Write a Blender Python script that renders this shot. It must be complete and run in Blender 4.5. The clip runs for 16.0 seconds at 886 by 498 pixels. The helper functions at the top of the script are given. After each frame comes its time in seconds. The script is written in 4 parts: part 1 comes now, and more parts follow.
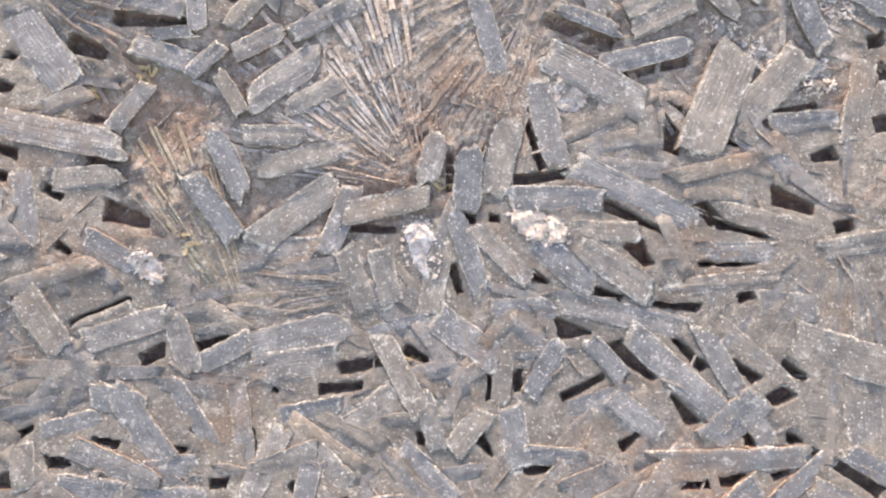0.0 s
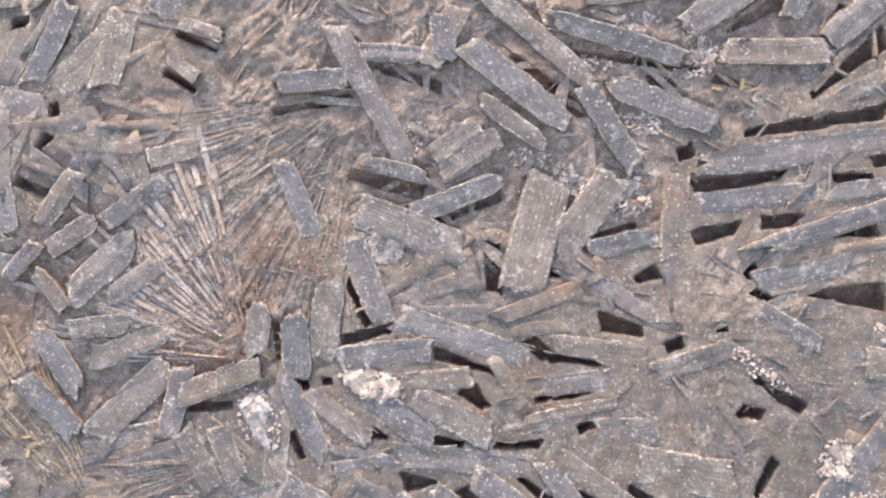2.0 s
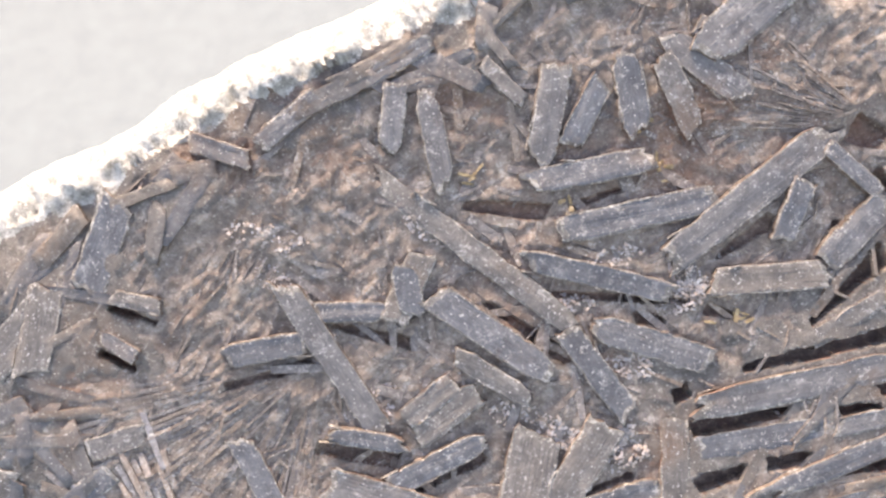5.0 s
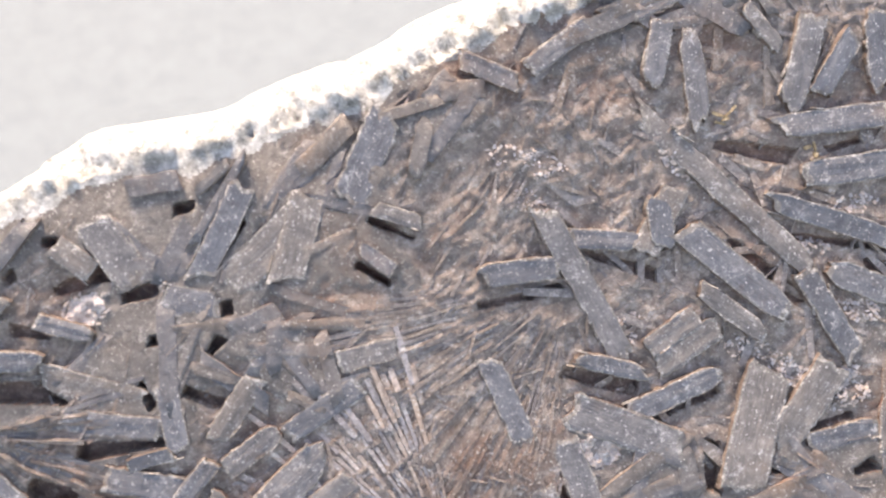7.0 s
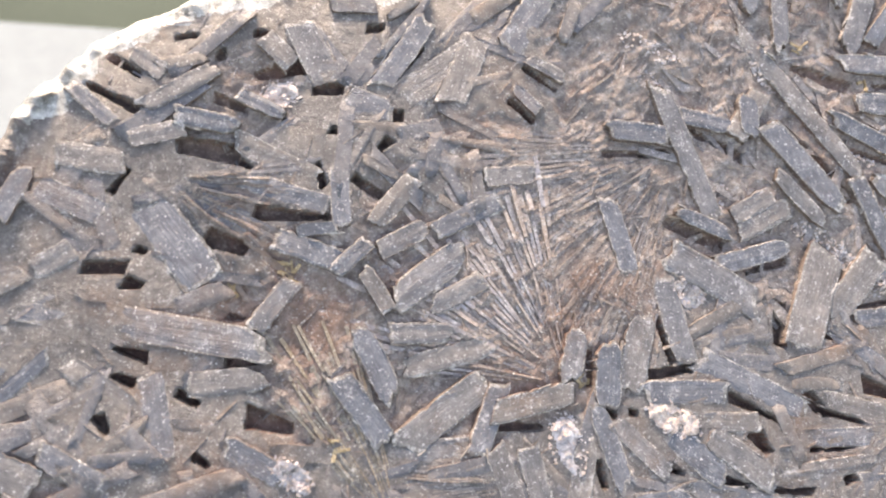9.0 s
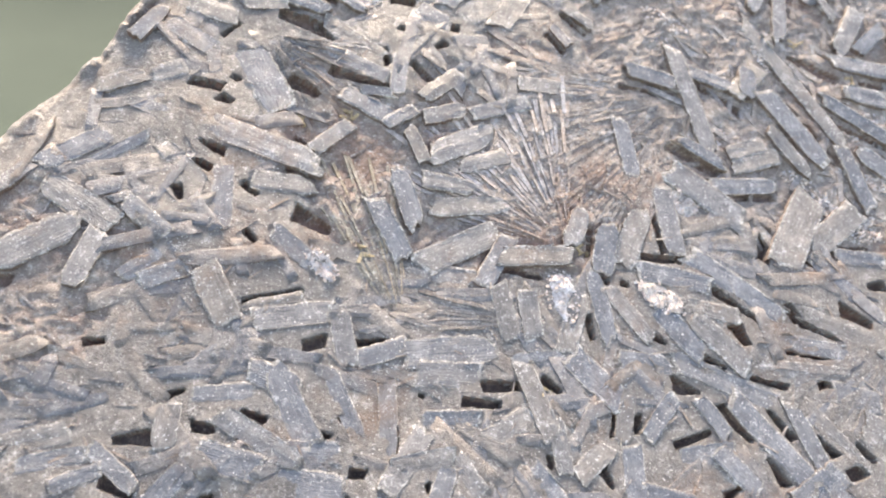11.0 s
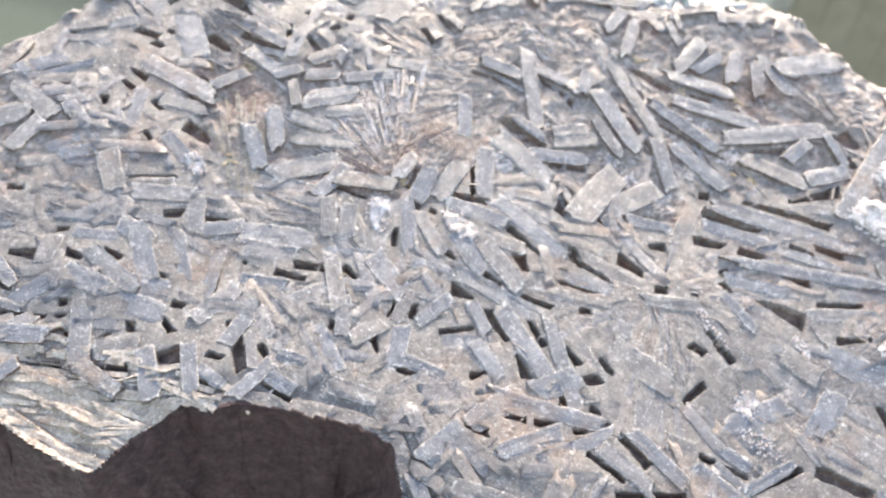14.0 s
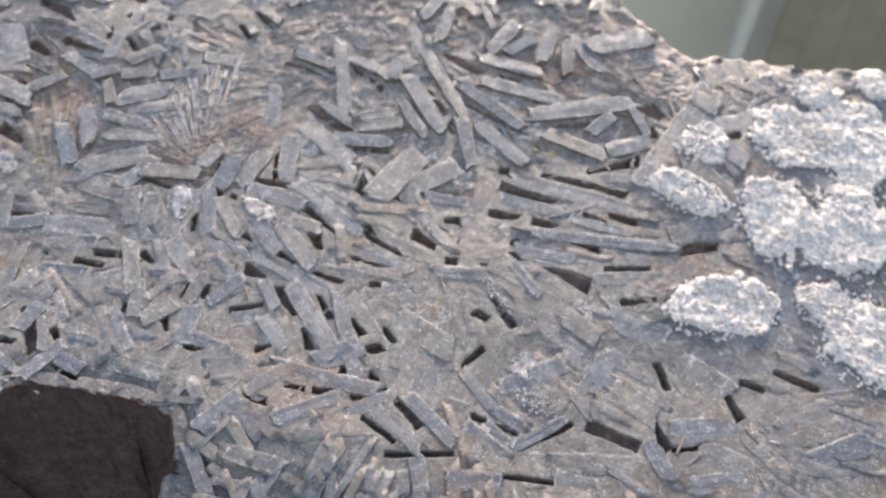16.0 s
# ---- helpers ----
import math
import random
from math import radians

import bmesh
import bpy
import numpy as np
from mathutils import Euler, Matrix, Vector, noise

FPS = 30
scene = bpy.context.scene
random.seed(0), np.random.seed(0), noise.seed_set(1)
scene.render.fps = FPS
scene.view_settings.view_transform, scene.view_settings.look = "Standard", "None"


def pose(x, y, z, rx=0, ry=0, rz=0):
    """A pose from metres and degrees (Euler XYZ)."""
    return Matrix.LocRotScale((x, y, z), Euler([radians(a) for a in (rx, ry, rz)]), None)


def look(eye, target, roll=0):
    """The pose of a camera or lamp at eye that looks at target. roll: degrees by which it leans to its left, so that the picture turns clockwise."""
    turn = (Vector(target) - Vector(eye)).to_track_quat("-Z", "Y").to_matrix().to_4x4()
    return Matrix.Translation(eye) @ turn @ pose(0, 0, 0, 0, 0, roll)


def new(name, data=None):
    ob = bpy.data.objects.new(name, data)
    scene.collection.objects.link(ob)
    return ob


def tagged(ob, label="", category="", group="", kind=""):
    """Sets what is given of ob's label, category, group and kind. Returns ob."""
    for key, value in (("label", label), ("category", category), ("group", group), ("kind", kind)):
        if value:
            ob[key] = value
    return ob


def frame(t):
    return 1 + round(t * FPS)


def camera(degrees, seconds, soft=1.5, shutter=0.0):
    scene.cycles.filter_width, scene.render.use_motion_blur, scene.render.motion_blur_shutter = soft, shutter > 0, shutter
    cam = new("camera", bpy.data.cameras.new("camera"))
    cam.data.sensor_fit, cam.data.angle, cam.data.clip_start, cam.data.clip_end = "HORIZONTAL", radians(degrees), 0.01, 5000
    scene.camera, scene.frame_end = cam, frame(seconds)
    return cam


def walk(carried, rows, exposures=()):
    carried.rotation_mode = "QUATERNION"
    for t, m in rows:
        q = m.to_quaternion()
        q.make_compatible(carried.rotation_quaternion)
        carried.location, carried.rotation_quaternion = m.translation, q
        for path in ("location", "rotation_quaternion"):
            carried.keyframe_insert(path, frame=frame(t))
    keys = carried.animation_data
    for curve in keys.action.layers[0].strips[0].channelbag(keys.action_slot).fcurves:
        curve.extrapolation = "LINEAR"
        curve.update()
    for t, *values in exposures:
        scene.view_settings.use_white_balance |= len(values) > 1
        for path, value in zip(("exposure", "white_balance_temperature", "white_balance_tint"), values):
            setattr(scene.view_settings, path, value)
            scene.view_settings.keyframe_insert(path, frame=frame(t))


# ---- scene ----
cam = camera(55.6, 16.0, soft=2.0)
cam.data.dof.use_dof, cam.data.dof.focus_distance, cam.data.dof.aperture_fstop = True, 0.134, 26.0
METRES, EYE, TILT, LEAN, TURN = 0.4, 0.185, -50.0, 0.0, 0.0
ROWS = [
    (0.0, 0.0, 0.0, 0.0, 0.0, 0.0, -0.0),
    (0.5, 0.0164, -0.006, -0.0112, 0.18, 0.04, 0.12),
    (1.0, 0.036, -0.006, -0.0077, 0.48, 0.21, 1.65),
    (1.5, 0.0525, -0.001, 0.0205, 0.26, -0.46, 4.58),
    (2.0, 0.0722, 0.0017, 0.0621, 0.68, -1.57, 7.57),
    (2.5, 0.084, 0.0035, 0.0874, 0.75, -1.63, 9.33),
    (3.0, 0.0936, 0.0094, 0.109, 0.27, -2.46, 10.57),
    (5.5, 0.0766, 0.0363, 0.1604, -2.53, -3.8, 11.98),
    (6.0, 0.0485, 0.0367, 0.1599, -2.72, -4.42, 10.95),
    (6.5, 0.0119, 0.0403, 0.1612, -4.55, -5.16, 9.57),
    (7.0, -0.0264, 0.0374, 0.1542, -6.7, -4.46, 8.1),
    (7.5, -0.0698, 0.0288, 0.1332, -9.17, -2.79, 6.13),
    (8.0, -0.0966, 0.0232, 0.1029, -11.15, -0.29, 4.18),
    (8.5, -0.1139, 0.0169, 0.0712, -12.45, 2.89, 2.4),
    (9.0, -0.1235, 0.0088, 0.0387, -12.92, 6.35, 0.73),
    (9.5, -0.1293, 0.0011, -0.0038, -13.34, 10.74, -1.26),
    (12.0, -0.0706, -0.0276, -0.1722, -8.9, 25.82, -12.82),
    (12.5, -0.05, -0.0375, -0.1933, -8.09, 27.15, -15.24),
    (13.0, -0.0242, -0.0512, -0.2048, -7.58, 27.91, -16.64),
    (13.5, 0.0134, -0.069, -0.2092, -6.96, 28.25, -17.39),
    (14.0, 0.0488, -0.0852, -0.2059, -6.42, 28.05, -17.38),
    (14.5, 0.0828, -0.0964, -0.2005, -5.61, 27.67, -17.0),
    (15.0, 0.1102, -0.1017, -0.198, -5.07, 27.69, -16.54),
    (15.5, 0.1373, -0.1055, -0.1963, -4.65, 27.82, -16.04),
    (16.0, 0.1676, -0.107, -0.1947, -4.19, 27.86, -15.45),
]
walk(cam, [(t, pose(0, 0, EYE, TILT, LEAN, TURN) @ pose(METRES * x, METRES * y, METRES * z, 90 + pitch, roll, yaw)) for t, x, y, z, yaw, pitch, roll in ROWS],
     [(0.0, 2.69, 9400, 18), (2.5, 2.54, 9600, 23), (5.5, 2.52, 9200, 21), (6.5, 2.45, 9150, 22), (7.5, 2.55, 9100, 22), (9.5, 2.67, 9300, 19), (12.5, 2.86, 8150, 14), (14.0, 2.83, 8100, 14), (14.5, 2.32, 8200, 15), (15.0, 2.22, 8100, 15), (16.0, 2.16, 8050, 15)])

# ---- world, sun, exposure ----
world = bpy.data.worlds.new("overcast_sky")
scene.world = world
world.use_nodes = True
wn = world.node_tree.nodes
sky = wn.new("ShaderNodeTexSky")
sky.sky_type, sky.sun_disc = "NISHITA", False
sky.sun_elevation, sky.sun_rotation = radians(42), radians(-10)
wn["Background"].inputs["Strength"].default_value = 0.13
world.node_tree.links.new(sky.outputs["Color"], wn["Background"].inputs["Color"])
sun_data = bpy.data.lights.new("sun", "SUN")
sun_data.energy, sun_data.angle, sun_data.color = 3.3, radians(22), (1.0, 0.96, 0.9)
sun = new("sun", sun_data)
sun.matrix_world = look((-0.25, 1.45, 1.33), (0, 0, 0))

MM = 0.001
FACE = 0.124                        # metres from the first eye to the crystal face
ROCK = pose(0, 0, EYE, TILT, LEAN, TURN) @ pose(0, FACE, 0, 90)


# ---- materials ----
def material(name):
    m = bpy.data.materials.new(name)
    m.use_nodes = True
    return m, m.node_tree.nodes, m.node_tree.links, m.node_tree.nodes["Principled BSDF"]


def ramp(nodes, stops):
    r = nodes.new("ShaderNodeValToRGB")
    while len(r.color_ramp.elements) < len(stops):
        r.color_ramp.elements.new(0.5)
    for e, (p, c) in zip(r.color_ramp.elements, stops):
        e.position, e.color = p, (*c, 1)
    return r


def noise_node(nodes, links, coord, scale, detail=5, rough=0.6):
    n = nodes.new("ShaderNodeTexNoise")
    n.inputs["Scale"].default_value, n.inputs["Detail"].default_value, n.inputs["Roughness"].default_value = scale, detail, rough
    links.new(coord, n.inputs["Vector"])
    return n.outputs["Fac"]


def blend(nodes, links, fac, a, b):
    x = nodes.new("ShaderNodeMix")
    x.data_type = "RGBA"
    for value, socket in ((fac, x.inputs[0]), (a, x.inputs[6]), (b, x.inputs[7])):
        if isinstance(value, (tuple, float)):
            socket.default_value = (*value, 1) if isinstance(value, tuple) else value
        else:
            links.new(value, socket)
    return x.outputs[2]


def mineral(name, colours, stain, stain_at, speck, speck_at, scale=260, rough=0.62, bump=0.35, streak=False, per_piece="", mottle=(0.62, 1.45), shine=0.5, bloom=None):
    """Stained mineral: colours over a mid noise, a stain over a broad one, a fine mottle, pale specks, a frosty bloom in patches and a fine relief; streak: drawn out along the piece."""
    m, n, l, b = material(name)
    geo = n.new("ShaderNodeNewGeometry").outputs["Position"]
    fine_at = geo
    if streak:
        mapping = n.new("ShaderNodeMapping")
        mapping.inputs["Scale"].default_value = (2.2, 17, 3)
        l.new(n.new("ShaderNodeTexCoord").outputs["Object"], mapping.inputs["Vector"])
        fine_at = mapping.outputs["Vector"]
    mid = ramp(n, [(0.3 + 0.4 * i / max(1, len(colours) - 1), c) for i, c in enumerate(colours)])
    l.new(noise_node(n, l, geo, scale, 6, 0.7), mid.inputs["Fac"])
    broad = ramp(n, [(stain_at, (0, 0, 0)), (stain_at + 0.14, (1, 1, 1))])
    l.new(noise_node(n, l, geo, 48, 7, 0.7), broad.inputs["Fac"])
    col = blend(n, l, broad.outputs["Color"], mid.outputs["Color"], stain)

    def times(col, fac, stops):
        tint = ramp(n, stops)
        l.new(fac, tint.inputs["Fac"])
        mul = n.new("ShaderNodeMix")
        mul.data_type, mul.blend_type = "RGBA", "MULTIPLY"
        mul.inputs[0].default_value = 1
        l.new(col, mul.inputs[6]), l.new(tint.outputs["Color"], mul.inputs[7])
        return mul.outputs[2]

    if per_piece:
        info = n.new("ShaderNodeNewGeometry").outputs["Random Per Island"] if per_piece == "island" else n.new("ShaderNodeObjectInfo").outputs["Random"]
        col = times(col, info, [(0, (0.76, 0.82, 0.91)), (0.35, (0.94, 0.99, 1.07)), (0.7, (1.07, 1.02, 0.97)), (1, (1.18, 1.04, 0.91))])
    fine = noise_node(n, l, geo, 900, 8, 0.78)
    grain = noise_node(n, l, fine_at, 1, 6, 0.7) if streak else fine
    if streak:
        col = times(col, grain, [(0.36, (0.72, 0.73, 0.75)), (0.5, (1, 1, 1)), (0.64, (1.3, 1.27, 1.24))])
    col = times(col, fine, [(0.34, (mottle[0],) * 3), (0.5, (1, 1, 1)), (0.66, (mottle[1],) * 3)])
    for size, rough_by, cut in ((420, 0.9, speck_at - 0.125), (2400, 0.6, speck_at - 0.05)):
        grains = ramp(n, [(cut, (0, 0, 0)), (cut + 0.1, (1, 1, 1))])
        l.new(noise_node(n, l, geo, size, 10 if size < 1000 else 2, rough_by), grains.inputs["Fac"])
        col = blend(n, l, grains.outputs["Color"], col, speck)
    if bloom:
        patch = ramp(n, [(0.5, (0, 0, 0)), (0.64, (1, 1, 1))])
        l.new(noise_node(n, l, geo, 75, 6, 0.65), patch.inputs["Fac"])
        frost = ramp(n, [(0.5, (0, 0, 0)), (0.62, (1, 1, 1))])
        l.new(noise_node(n, l, geo, 620, 6, 0.75), frost.inputs["Fac"])
        both = n.new("ShaderNodeMath")
        both.operation = "MULTIPLY"
        l.new(patch.outputs["Color"], both.inputs[0]), l.new(frost.outputs["Color"], both.inputs[1])
        col = blend(n, l, both.outputs[0], col, bloom)
    l.new(col, b.inputs["Base Color"])
    b.inputs["Specular IOR Level"].default_value = shine
    gloss = ramp(n, [(0.35, (rough - 0.15,) * 3), (0.65, (rough + 0.2,) * 3)])
    l.new(noise_node(n, l, geo, 500, 3), gloss.inputs["Fac"])
    l.new(gloss.outputs["Color"], b.inputs["Roughness"])
    low, high = n.new("ShaderNodeBump"), n.new("ShaderNodeBump")
    low.inputs["Strength"].default_value, low.inputs["Distance"].default_value = bump, 0.0008
    high.inputs["Strength"].default_value, high.inputs["Distance"].default_value = bump, 0.0003
    l.new(grain, low.inputs["Height"])
    l.new(noise_node(n, l, geo, 2600, 4, 0.7), high.inputs["Height"])
    l.new(low.outputs["Normal"], high.inputs["Normal"])
    l.new(high.outputs["Normal"], b.inputs["Normal"])
    return m


SLATE = mineral("slate_grey_blade", [(0.073, 0.075, 0.083), (0.123, 0.123, 0.13), (0.195, 0.19, 0.19)], (0.15, 0.11, 0.092), 0.55, (0.5, 0.485, 0.475), 0.67, rough=0.56, shine=0.5, streak=True, per_piece="object", bump=0.6, mottle=(0.8, 1.2))
SLATE_MASS = mineral("slate_grey_mass", [(0.076, 0.075, 0.079), (0.125, 0.120, 0.123), (0.193, 0.181, 0.175)], (0.149, 0.108, 0.088), 0.52, (0.48, 0.46, 0.44), 0.685, rough=0.5, per_piece="island", bump=0.75, mottle=(0.7, 1.3))
EDGE = mineral("blade_edge", [(0.090, 0.063, 0.052), (0.150, 0.109, 0.090), (0.239, 0.188, 0.158)], (0.160, 0.081, 0.059), 0.5, (0.4, 0.36, 0.32), 0.655, bump=0.9)
# worn rim of the blade tops; the pale edge highlight is put into its colour
WORN_LIT = mineral("worn_lit_blade_rim", [(0.085, 0.082, 0.082), (0.155, 0.146, 0.14), (0.33, 0.305, 0.28)], (0.15, 0.107, 0.085), 0.53, (0.6, 0.57, 0.53), 0.64, scale=330, rough=0.6, bump=0.8)
CRUST = mineral("brown_grey_crust", [(0.126, 0.101, 0.09), (0.219, 0.182, 0.164), (0.335, 0.291, 0.264)], (0.2, 0.127, 0.1), 0.5, (0.5, 0.47, 0.44), 0.67, scale=420, bump=1.0, mottle=(0.6, 1.4), bloom=(0.34, 0.31, 0.285))
RUST = mineral("rust_brown_gap", [(0.09, 0.06, 0.05), (0.16, 0.108, 0.09), (0.25, 0.18, 0.15)], (0.17, 0.085, 0.062), 0.48, (0.4, 0.33, 0.28), 0.67, scale=420, bump=1.0)
SHEET = mineral("welded_slate_sheet", [(0.081, 0.074, 0.073), (0.134, 0.123, 0.119), (0.207, 0.19, 0.178)], (0.165, 0.112, 0.089), 0.53, (0.48, 0.46, 0.44), 0.665, scale=320, rough=0.54, bump=1.0, mottle=(0.74, 1.26), bloom=(0.23, 0.21, 0.195))
SPLINTER = mineral("brown_splinters", [(0.120, 0.100, 0.091), (0.194, 0.166, 0.153), (0.284, 0.252, 0.232)], (0.168, 0.116, 0.094), 0.53, (0.52, 0.48, 0.45), 0.66, per_piece="island", bump=0.8)
SPRAY_PALE = mineral("pink_grey_spray", [(0.15, 0.125, 0.118), (0.25, 0.216, 0.203), (0.38, 0.337, 0.317)], (0.21, 0.15, 0.122), 0.52, (0.58, 0.54, 0.5), 0.66, per_piece="island", bump=0.6)
SPRAY_OCHRE = mineral("ochre_spray", [(0.125, 0.107, 0.085), (0.2, 0.173, 0.138), (0.3, 0.265, 0.217)], (0.2, 0.155, 0.108), 0.5, (0.5, 0.46, 0.4), 0.66, per_piece="island", bump=0.6)
GRIT = mineral("pinkish_quartz_grit", [(0.32, 0.25, 0.225), (0.58, 0.505, 0.47), (0.8, 0.74, 0.7)], (0.3, 0.21, 0.17), 0.56, (0.85, 0.81, 0.78), 0.66, scale=700, bump=1.0, per_piece="island", mottle=(0.5, 1.4))
FRINGE = mineral("pale_fringe", [(0.12, 0.106, 0.098), (0.2, 0.18, 0.165), (0.31, 0.283, 0.26)], (0.19, 0.135, 0.105), 0.52, (0.6, 0.56, 0.51), 0.64, per_piece="island", bump=0.6)
LIMONITE = mineral("yellow_brown_limonite", [(0.22, 0.15, 0.08), (0.33, 0.245, 0.14), (0.45, 0.36, 0.23)], (0.3, 0.2, 0.1), 0.55, (0.6, 0.5, 0.35), 0.66, bump=0.8)
CREAM = mineral("cream_weathered_ledges", [(0.27, 0.208, 0.165), (0.4, 0.325, 0.266), (0.54, 0.455, 0.385)], (0.26, 0.185, 0.135), 0.54, (0.62, 0.57, 0.5), 0.64, bump=1.0)
RIND = mineral("pale_weathered_rind", [(0.2, 0.2, 0.185), (0.37, 0.38, 0.37), (0.68, 0.695, 0.69)], (0.27, 0.26, 0.22), 0.57, (0.76, 0.77, 0.76), 0.66, scale=330, bump=1.0, mottle=(0.4, 1.4))
QUARTZ = mineral("white_granular_quartz", [(0.34, 0.265, 0.225), (0.68, 0.6, 0.55), (0.84, 0.78, 0.73)], (0.32, 0.24, 0.185), 0.58, (0.88, 0.85, 0.81), 0.67, scale=1300, bump=1.0, mottle=(0.42, 1.3))
# broken brown underside, colour darkened to hold the shade under the lip
SHADED_FRACTURE = mineral("shaded_brown_fracture", [(0.029, 0.0148, 0.0146), (0.055, 0.03, 0.029), (0.1, 0.06, 0.057)], (0.044, 0.023, 0.022), 0.5, (0.13, 0.1, 0.093), 0.67, bump=1.0, mottle=(0.5, 1.6), shine=0.3)
CONCRETE = mineral("pale_patio_concrete", [(0.105, 0.127, 0.145), (0.115, 0.139, 0.157), (0.124, 0.151, 0.170)], (0.110, 0.133, 0.147), 0.6, (0.3, 0.31, 0.3), 0.7, scale=30, rough=0.9, bump=0.1, shine=0.05)
STONE = mineral("grey_stone", [(0.2, 0.2, 0.19), (0.28, 0.28, 0.27), (0.35, 0.35, 0.33)], (0.2, 0.19, 0.17), 0.6, (0.4, 0.4, 0.38), 0.7, scale=60, rough=0.8, bump=0.5)
GRASS = mineral("grey_green_ground", [(0.031, 0.042, 0.037), (0.036, 0.048, 0.042), (0.042, 0.055, 0.048)], (0.034, 0.045, 0.037), 0.6, (0.08, 0.09, 0.07), 0.7, scale=1, rough=0.95, bump=0.2, shine=0.05)
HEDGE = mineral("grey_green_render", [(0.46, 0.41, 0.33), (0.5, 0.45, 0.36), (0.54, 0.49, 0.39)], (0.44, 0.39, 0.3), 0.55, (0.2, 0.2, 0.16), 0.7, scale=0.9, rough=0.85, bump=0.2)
POST = mineral("weathered_pale_post", [(0.34, 0.32, 0.28), (0.38, 0.36, 0.31), (0.42, 0.4, 0.34)], (0.35, 0.33, 0.28), 0.6, (0.4, 0.4, 0.36), 0.7, scale=20, rough=0.8, bump=0.2)
OCHRE = mineral("ochre_brown_boards", [(0.15, 0.125, 0.08), (0.18, 0.152, 0.1), (0.21, 0.18, 0.12)], (0.12, 0.09, 0.05), 0.6, (0.25, 0.2, 0.13), 0.7, scale=8, rough=0.8, bump=0.2)
ROCK_BASE = 0.0


# ---- the rock's shape, in millimetres: u along the face, v up it, w out of it ----
def level(u, v):
    """The broad swell of the crystal face."""
    u, v = u / 100, v / 100
    return C0 + C1 * u + C2 * v + C3 * u * u + C4 * u * v + C5 * v * v


C0, C1, C2, C3, C4, C5 = 1.07, 0.76, -5.98, 0.71, -0.38, 2.04


def lattice(i, j, seed):
    h = np.sin(i * 127.1 + j * 311.7 + seed * 74.7) * 43758.5453
    return h - np.floor(h)


def value_noise(u, v, seed):
    i, j = np.floor(u), np.floor(v)
    f, g = u - i, v - j
    f, g = f * f * (3 - 2 * f), g * g * (3 - 2 * g)
    a = lattice(i, j, seed) * (1 - f) + lattice(i + 1, j, seed) * f
    b = lattice(i, j + 1, seed) * (1 - f) + lattice(i + 1, j + 1, seed) * f
    return a * (1 - g) + b * g - 0.5


def rough(u, v, size, seed, octaves=4):
    total = 0
    for k in range(octaves):
        total = total + value_noise(u * 2 ** k / size + 17.3 * k, v * 2 ** k / size, seed + k) * 0.55 ** k
    return total


OUTLINE = [
    (-112, -40), (-104, -9), (-97, 7), (-86, 27), (-83, 36), (-79, 47), (-70, 57.5), (-57, 64), (-42, 69), (-24, 70.5), (-6, 74), (10, 80), (30, 84),
    (50, 89), (70, 97), (80, 95), (92, 86), (104, 81), (118, 85), (130, 85), (153, 91), (172, 88), (176, 20), (172, -40), (150, -62), (110, -74),
    (60, -78), (26, -76), (22, -62), (21, -56), (19, -52), (15.4, -46.6), (7, -45.3), (-5.3, -47), (-13.6, -48.6), (-18.4, -52),
    (-22, -51.6), (-27, -58.8), (-32.4, -68.8), (-43, -67), (-50, -65.3), (-63, -68), (-71, -69.3), (-96, -66)]


def boundary(u, v):
    """Signed distance to the face's outline (inside positive), its nearest point and the outward direction there."""
    best = np.full(u.shape, 1e9)
    qu, qv, inside = np.zeros_like(u), np.zeros_like(u), np.zeros(u.shape, bool)
    for (a, b), (c, d) in zip(OUTLINE, OUTLINE[1:] + OUTLINE[:1]):
        k = np.clip(((u - a) * (c - a) + (v - b) * (d - b)) / ((c - a) ** 2 + (d - b) ** 2), 0, 1)
        pu, pv = a + k * (c - a), b + k * (d - b)
        far = np.hypot(u - pu, v - pv)
        near = far < best
        best, qu, qv = np.where(near, far, best), np.where(near, pu, qu), np.where(near, pv, qv)
        inside ^= ((b > v) != (d > v)) & (u < (c - a) * (v - b) / ((d - b) if d != b else 1e-9) + a)
    return np.where(inside, best, -best), qu, qv


def smooth(x, a, b):
    k = np.clip((x - a) / (b - a), 0, 1)
    return k * k * (3 - 2 * k)


def ellipse(u, v, zone):
    """1 in the middle of a zone (u, v, half length, half width, degrees), 0 at its edge and less outside."""
    cu, cv, a, b, turn = zone
    c, s = math.cos(radians(turn)), math.sin(radians(turn))
    x, y = (u - cu) * c + (v - cv) * s, -(u - cu) * s + (v - cv) * c
    return 1 - np.hypot(x / a, y / b)


# ---- helpers for building ----
def part(name, data, mats, parent, label="", m=None):
    ob = new(name, data)
    for mat in mats:
        if mat.name not in data.materials:
            data.materials.append(mat)
    ob.parent = parent
    if m is not None:
        ob.matrix_basis = m
    return tagged(ob, label)


def mesh(name, verts, faces):
    me = bpy.data.meshes.new(name)
    me.from_pydata(verts, [], faces)
    me.update()
    return me


# ---- setting: ground, patio, stone plinth, hedge and fence far behind ----
GROUND_Z = ROCK_BASE - 0.75


def box(name, x, y, z, sx, sy, sz, bevel):
    bm = bmesh.new()
    bmesh.ops.create_cube(bm, size=1, matrix=Matrix.Translation((x, y, z)) @ Matrix.Diagonal((sx, sy, sz, 1)))
    bmesh.ops.bevel(bm, geom=bm.edges[:], offset=bevel, segments=2, affect="EDGES")
    me = bpy.data.meshes.new(name)
    bm.to_mesh(me)
    return me


